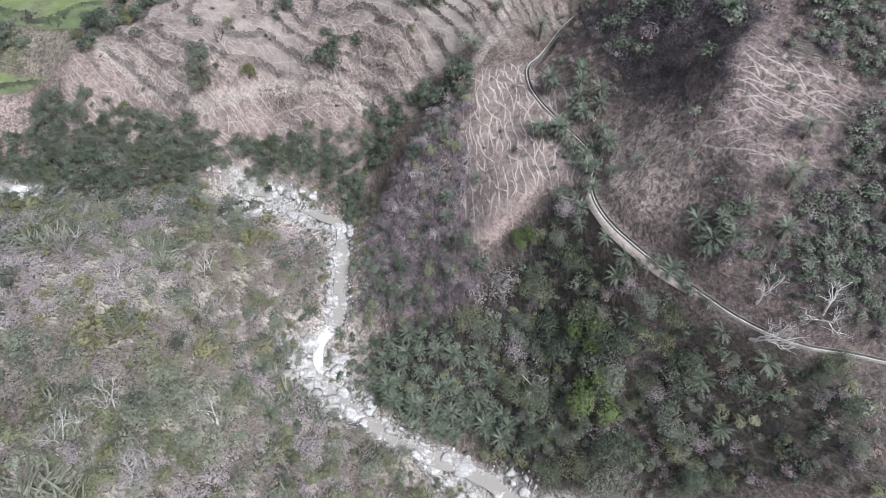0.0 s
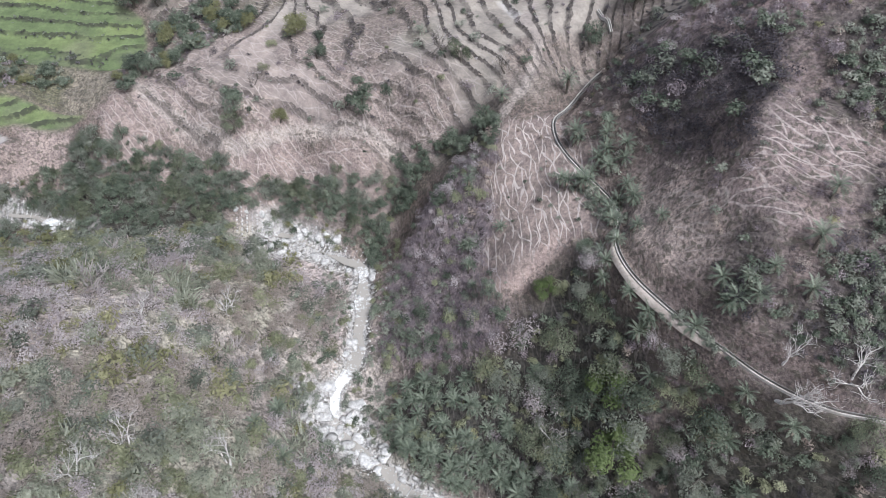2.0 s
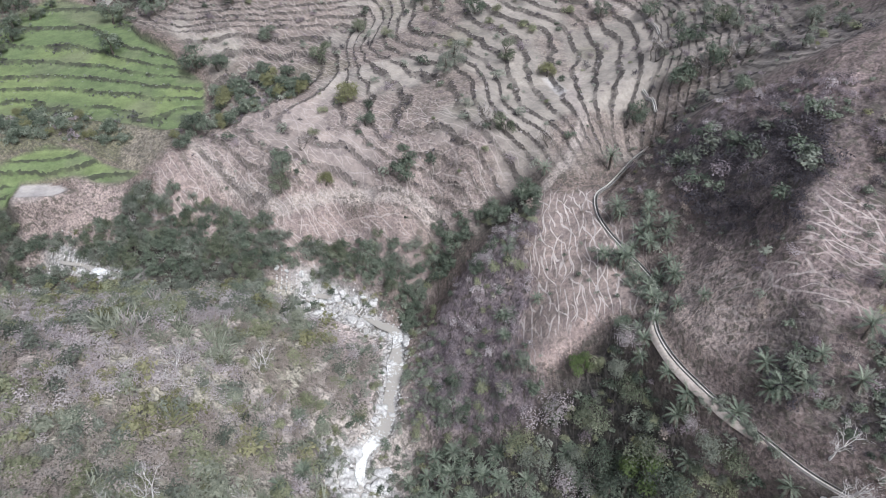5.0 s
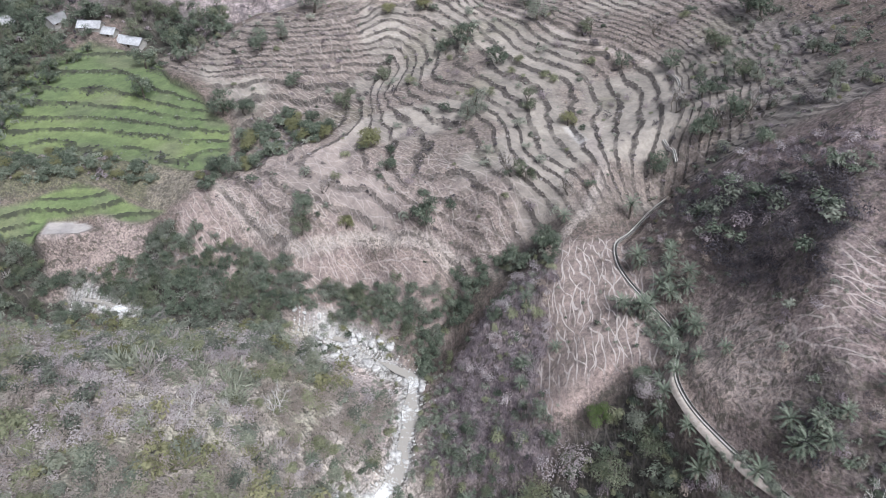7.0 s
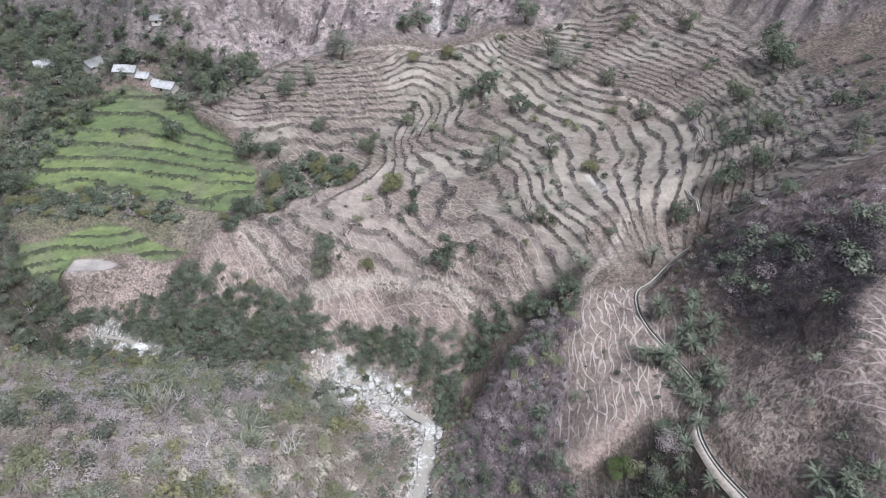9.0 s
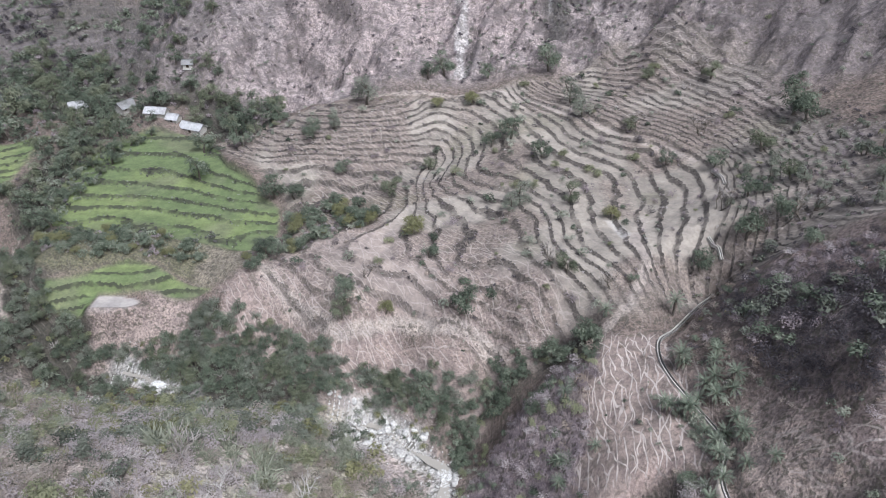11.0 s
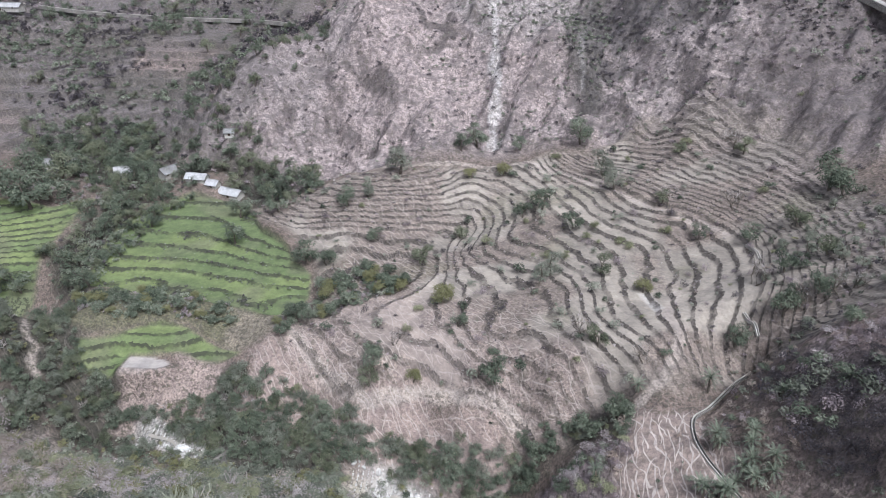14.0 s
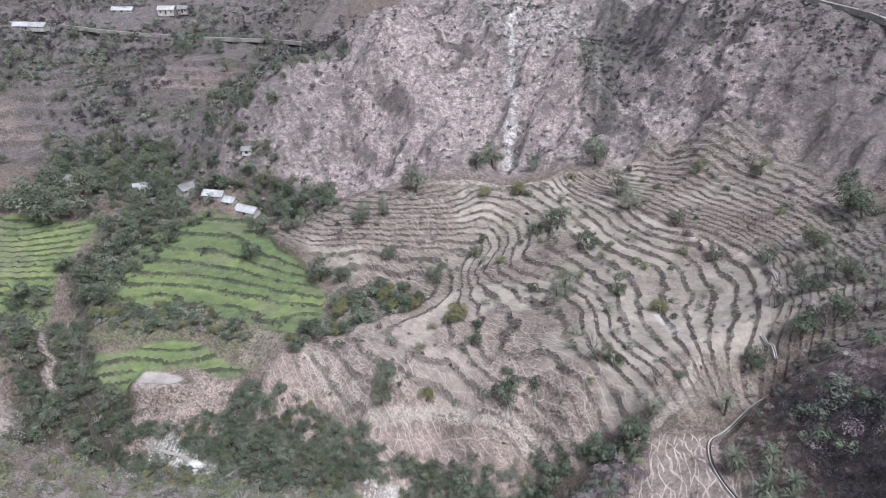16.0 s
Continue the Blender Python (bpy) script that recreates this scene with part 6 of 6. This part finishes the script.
mixed([(-75, 30), (-8, 34), (8, 41), (-2, 54), (-16, 58), (-30, 54), (-50, 58), (-75, 56)], 2.7, 504, {"leafy": 1.2, "pale": 0.9, "dense": 0.4, "none": 0.6}, 0.9, 2.2)
mixed(FAR_SCRUB, 2.3, 506, {"dense": 0.9, "grey": 0.9, "olive": 0.7, "leafy": 1.0}, 1.1, 2.5)
mixed([(-100, 112), (-60, 112), (-40, 108), (-28, 112), (-34, 117), (-46, 114.5), (-64, 119), (-78, 124), (-98, 122)], 1.9, 507, {"deep": 0.8, "grey": 0.9, "olive": 0.5}, 0.9, 2.0)
mixed(BAR_SCRUB, 1.9, 508, {"deep": 0.7, "grey": 0.9, "olive": 0.3, "none": 0.35}, 0.6, 1.6, False, False)
mixed(CANAL_WOOD, 1.8, 511, {"deep": 1.2, "grey": 0.9, "leafy": 0.35, "olive": 0.25, "haze": 0.35}, 0.7, 1.8)
mixed(PURPLE_SLOPE, 1.5, 521, {"haze": 1.7, "mauve": 0.45, "leafy": 0.5, "grey": 1.0, "dry": 0.3, "deep": 0.6}, 0.8, 1.9, False, True, 8, 1.6, 0.7)
mixed(STREAM_EDGE, 1.8, 525, {"deep": 0.8, "leafy": 1.0, "grey": 0.9, "none": 0.2}, 0.6, 1.6)
mixed(CANAL_BELOW, 2.0, 527, {"deep": 0.6, "leafy": 0.8, "grey": 0.9, "haze": 0.8, "dry": 0.3}, 0.8, 1.7)
# paler twigs on the cap stand in for light on the knoll's top
mixed(HILL_CAP, 1.5, 533, {"haze": 1.5, "mauve": 0.5, "dusk": 0.4, "none": 0.5}, 0.7, 1.6)
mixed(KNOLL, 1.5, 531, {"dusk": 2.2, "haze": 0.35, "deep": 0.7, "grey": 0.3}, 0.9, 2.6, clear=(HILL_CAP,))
mixed(CANAL_HILL_RING, 1.6, 541, {"none": 0.9, "dusk": 0.5, "haze": 0.9, "mauve": 0.3, "straw": 0.3, "grey": 0.6, "dry": 0.4, "deep": 0.6, "olive": 0.12}, 0.5, 1.4, clear=(PINK_FLANK, BARE_FLANK, KNOLL))
mixed(PINK_FLANK, 2.2, 542, {"none": 1.6, "straw": 0.5, "grey": 0.5, "haze": 0.3, "dry": 0.3}, 0.4, 1.0)
mixed(BARE_FLANK, 2.2, 543, {"none": 1.4, "dry": 0.5, "haze": 0.5, "straw": 0.4}, 0.35, 0.9)
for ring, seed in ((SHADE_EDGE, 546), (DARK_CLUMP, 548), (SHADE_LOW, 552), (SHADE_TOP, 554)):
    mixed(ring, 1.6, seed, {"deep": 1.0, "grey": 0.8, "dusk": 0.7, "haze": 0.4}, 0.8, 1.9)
CANAL_COVER = [(36.2, 88), (39, 81.5), (41.5, 76), (37, 72), (38.5, 76.5), (36.5, 80), (34.5, 86)]
CANAL_COVER_LOW = [(40.5, 58), (43.5, 53.5), (47.5, 48), (46, 46.5), (42, 52), (39.5, 56.5)]
for ring, seed in ((CANAL_COVER, 553), (CANAL_COVER_LOW, 557)):
    x, y = dots(ring, 0.9, 1.0, seed, False)
    thicket("green_bushes", x, y, sizes(len(x), 0.5, 1.2, seed), BUSH, LEAF_GREY, "dusty green bushes hanging over the canal", "bushes", seed)
mixed(LOWER_RIGHT, 1.6, 551, {"haze": 0.7, "dusk": 0.6, "deep": 0.7, "leafy": 0.4, "grey": 0.8, "dry": 0.3}, 0.8, 1.9)
mixed(BANK_WOOD, 2.3, 561, {"deep": 1.4, "grey": 0.7, "twig": 0.25}, 0.7, 1.6)
mixed(RAVINE_WOOD, 1.5, 571, {"deep": 1.2, "grey": 0.7, "leafy": 0.3}, 0.8, 1.8)
mixed(WEST_STREAM, 2.0, 585, {"deep": 0.8, "grey": 0.9, "olive": 0.4}, 0.7, 1.5, True)
mixed(WOOD_EDGE, 2.2, 583, {"deep": 0.9, "grey": 0.9, "leafy": 0.3}, 0.7, 1.5)
mixed(WEST_BANK, 2.4, 581, {"deep": 0.9, "grey": 0.9, "twig": 0.8}, 0.6, 1.5)
mixed(FIELDS_EAST, 5.4, 595, {"none": 0.9, "leafy": 0.45, "grey": 0.8, "deep": 0.6, "haze": 0.7, "dusk": 0.3}, 0.5, 2.0, False, True, 16, 1.2)
mixed(TRODDEN_SLOPE, 2.6, 591, {"none": 1.5, "grey": 0.3, "dry": 0.5, "deep": 0.15}, 0.3, 0.8)
mixed(BELT, 2.8, 601, {"deep": 1.2, "grey": 0.9, "dusk": 0.7}, 0.8, 2.0, True, False)
mixed(INNER_BELT, 2.8, 605, {"deep": 0.8, "grey": 0.9, "dusk": 0.7}, 0.8, 1.8, True, False)
mixed(UPPER_WEST, 2.4, 607, {"deep": 0.6, "grey": 0.9, "haze": 0.7, "none": 0.4}, 0.8, 1.9, True, False)
mixed(HOUSE_GROVE, 2.8, 611, {"deep": 0.8, "grey": 0.9, "haze": 0.8, "none": 0.5}, 0.7, 1.8, True, False)
mixed(EAST_RING, 2.6, 621, {"none": 1.6, "grey": 0.8, "haze": 0.5, "olive": 0.2, "dusk": 0.8, "deep": 0.6}, 0.4, 1.1, True)
mixed(FIELD_STRIP, 2.0, 631, {"deep": 1.0, "grey": 0.8, "haze": 0.8}, 0.7, 1.5, True)
mixed(SPUR_HEDGE, 2.0, 641, {"deep": 0.9, "grey": 0.8, "haze": 0.6, "olive": 0.4}, 0.7, 1.5, True)
CRAG_RING = [(-116, 240), (-95, 236), (-62, 224), (-30, 220), (0, 226), (24, 224), (60, 214), (118, 205), (130, 260), (60, 300), (-60, 310), (-90, 262)]
FAR_RING = [(-240, 225), (-165, 230), (-130, 255), (-112, 262), (-85, 290), (-60, 345), (-120, 400), (-300, 380), (-300, 300)]
mixed(CRAG_RING, 1.9, 651, {"none": 1.5, "dusk": 1.0, "grey": 0.6, "haze": 0.6, "deep": 0.35}, 0.25, 1.2, True, False, 14, 1.8, 0.8)
mixed([(60, 262), (76, 250), (104, 224), (116, 196), (98, 200), (84, 224), (60, 244)], 2.0, 653, {"none": 0.6, "dusk": 1.3, "deep": 0.5, "grey": 0.3}, 0.4, 1.4, True, False)
mixed([(24, 284), (38, 284), (38, 240), (24, 234), (20, 256)], 1.9, 657, {"none": 0.5, "grey": 0.9, "deep": 0.8, "dusk": 0.5}, 0.5, 1.5, True, False)
mixed(GREY_TOP, 2.0, 659, {"none": 1.0, "grey": 1.2, "deep": 0.5}, 0.4, 1.3, True, False)
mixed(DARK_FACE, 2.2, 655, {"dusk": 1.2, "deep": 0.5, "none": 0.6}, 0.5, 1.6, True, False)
mixed(EDGE_SHADE, 1.9, 545, {"dusk": 1.4, "haze": 0.4, "deep": 0.5, "none": 0.2}, 0.7, 1.8)
mixed(FAR_RING, 3.4, 661, {"none": 0.9, "haze": 0.5, "dusk": 1.2, "grey": 0.35, "deep": 0.6}, 0.9, 3.0, True, False, 26, 2.8, 0.6)


def riser_scrub():
    """Dry brush and weeds on the stone faces between fields."""
    for ring, gap, seed, kinds in ((FIELDS_EAST, 1.4, 701, (("twig", 0.16), ("dark", 0.34), ("dusk", 0.24), ("grey", 0.16), ("dry", 0.10))), (FIELDS_GREEN, 1.1, 711, (("grey", 0.5), ("dusk", 0.5))), (FIELDS_WEST, 1.6, 721, (("grey", 0.6), ("dusk", 0.4)))):
        x, y = dots(ring, gap, 1.0, seed, False)
        kind = {}
        height(x, y, kind)
        r = np.random.default_rng(seed + 1)
        on = (kind["riser"] > 0.3) & (kind["field"] > 0.5) & (r.random(len(x)) < 0.75 + 0.3 * grain(x, y, 14, seed))
        loose = (kind["riser"] < 0.2) & (kind["east"] > 0.5) & (r.random(len(x)) < 0.10 * step(0.0, 0.6, grain(x, y, 12, 42)))
        x, y = x[on | loose], y[on | loose]
        pick = r.random(len(x))
        at = 0.0
        for k, share in kinds:
            sel = (pick >= at) & (pick < at + share)
            at += share
            forms, mat, name, _ = SCRUB[k]
            thicket(name, x[sel], y[sel], sizes(sel.sum(), 0.22, 0.7, seed + 3), BRUSH_FAR if forms is BRUSH else BUSH_FAR, mat, "low weeds and dry brush on the terrace walls", "weeds", seed + 4)


riser_scrub()
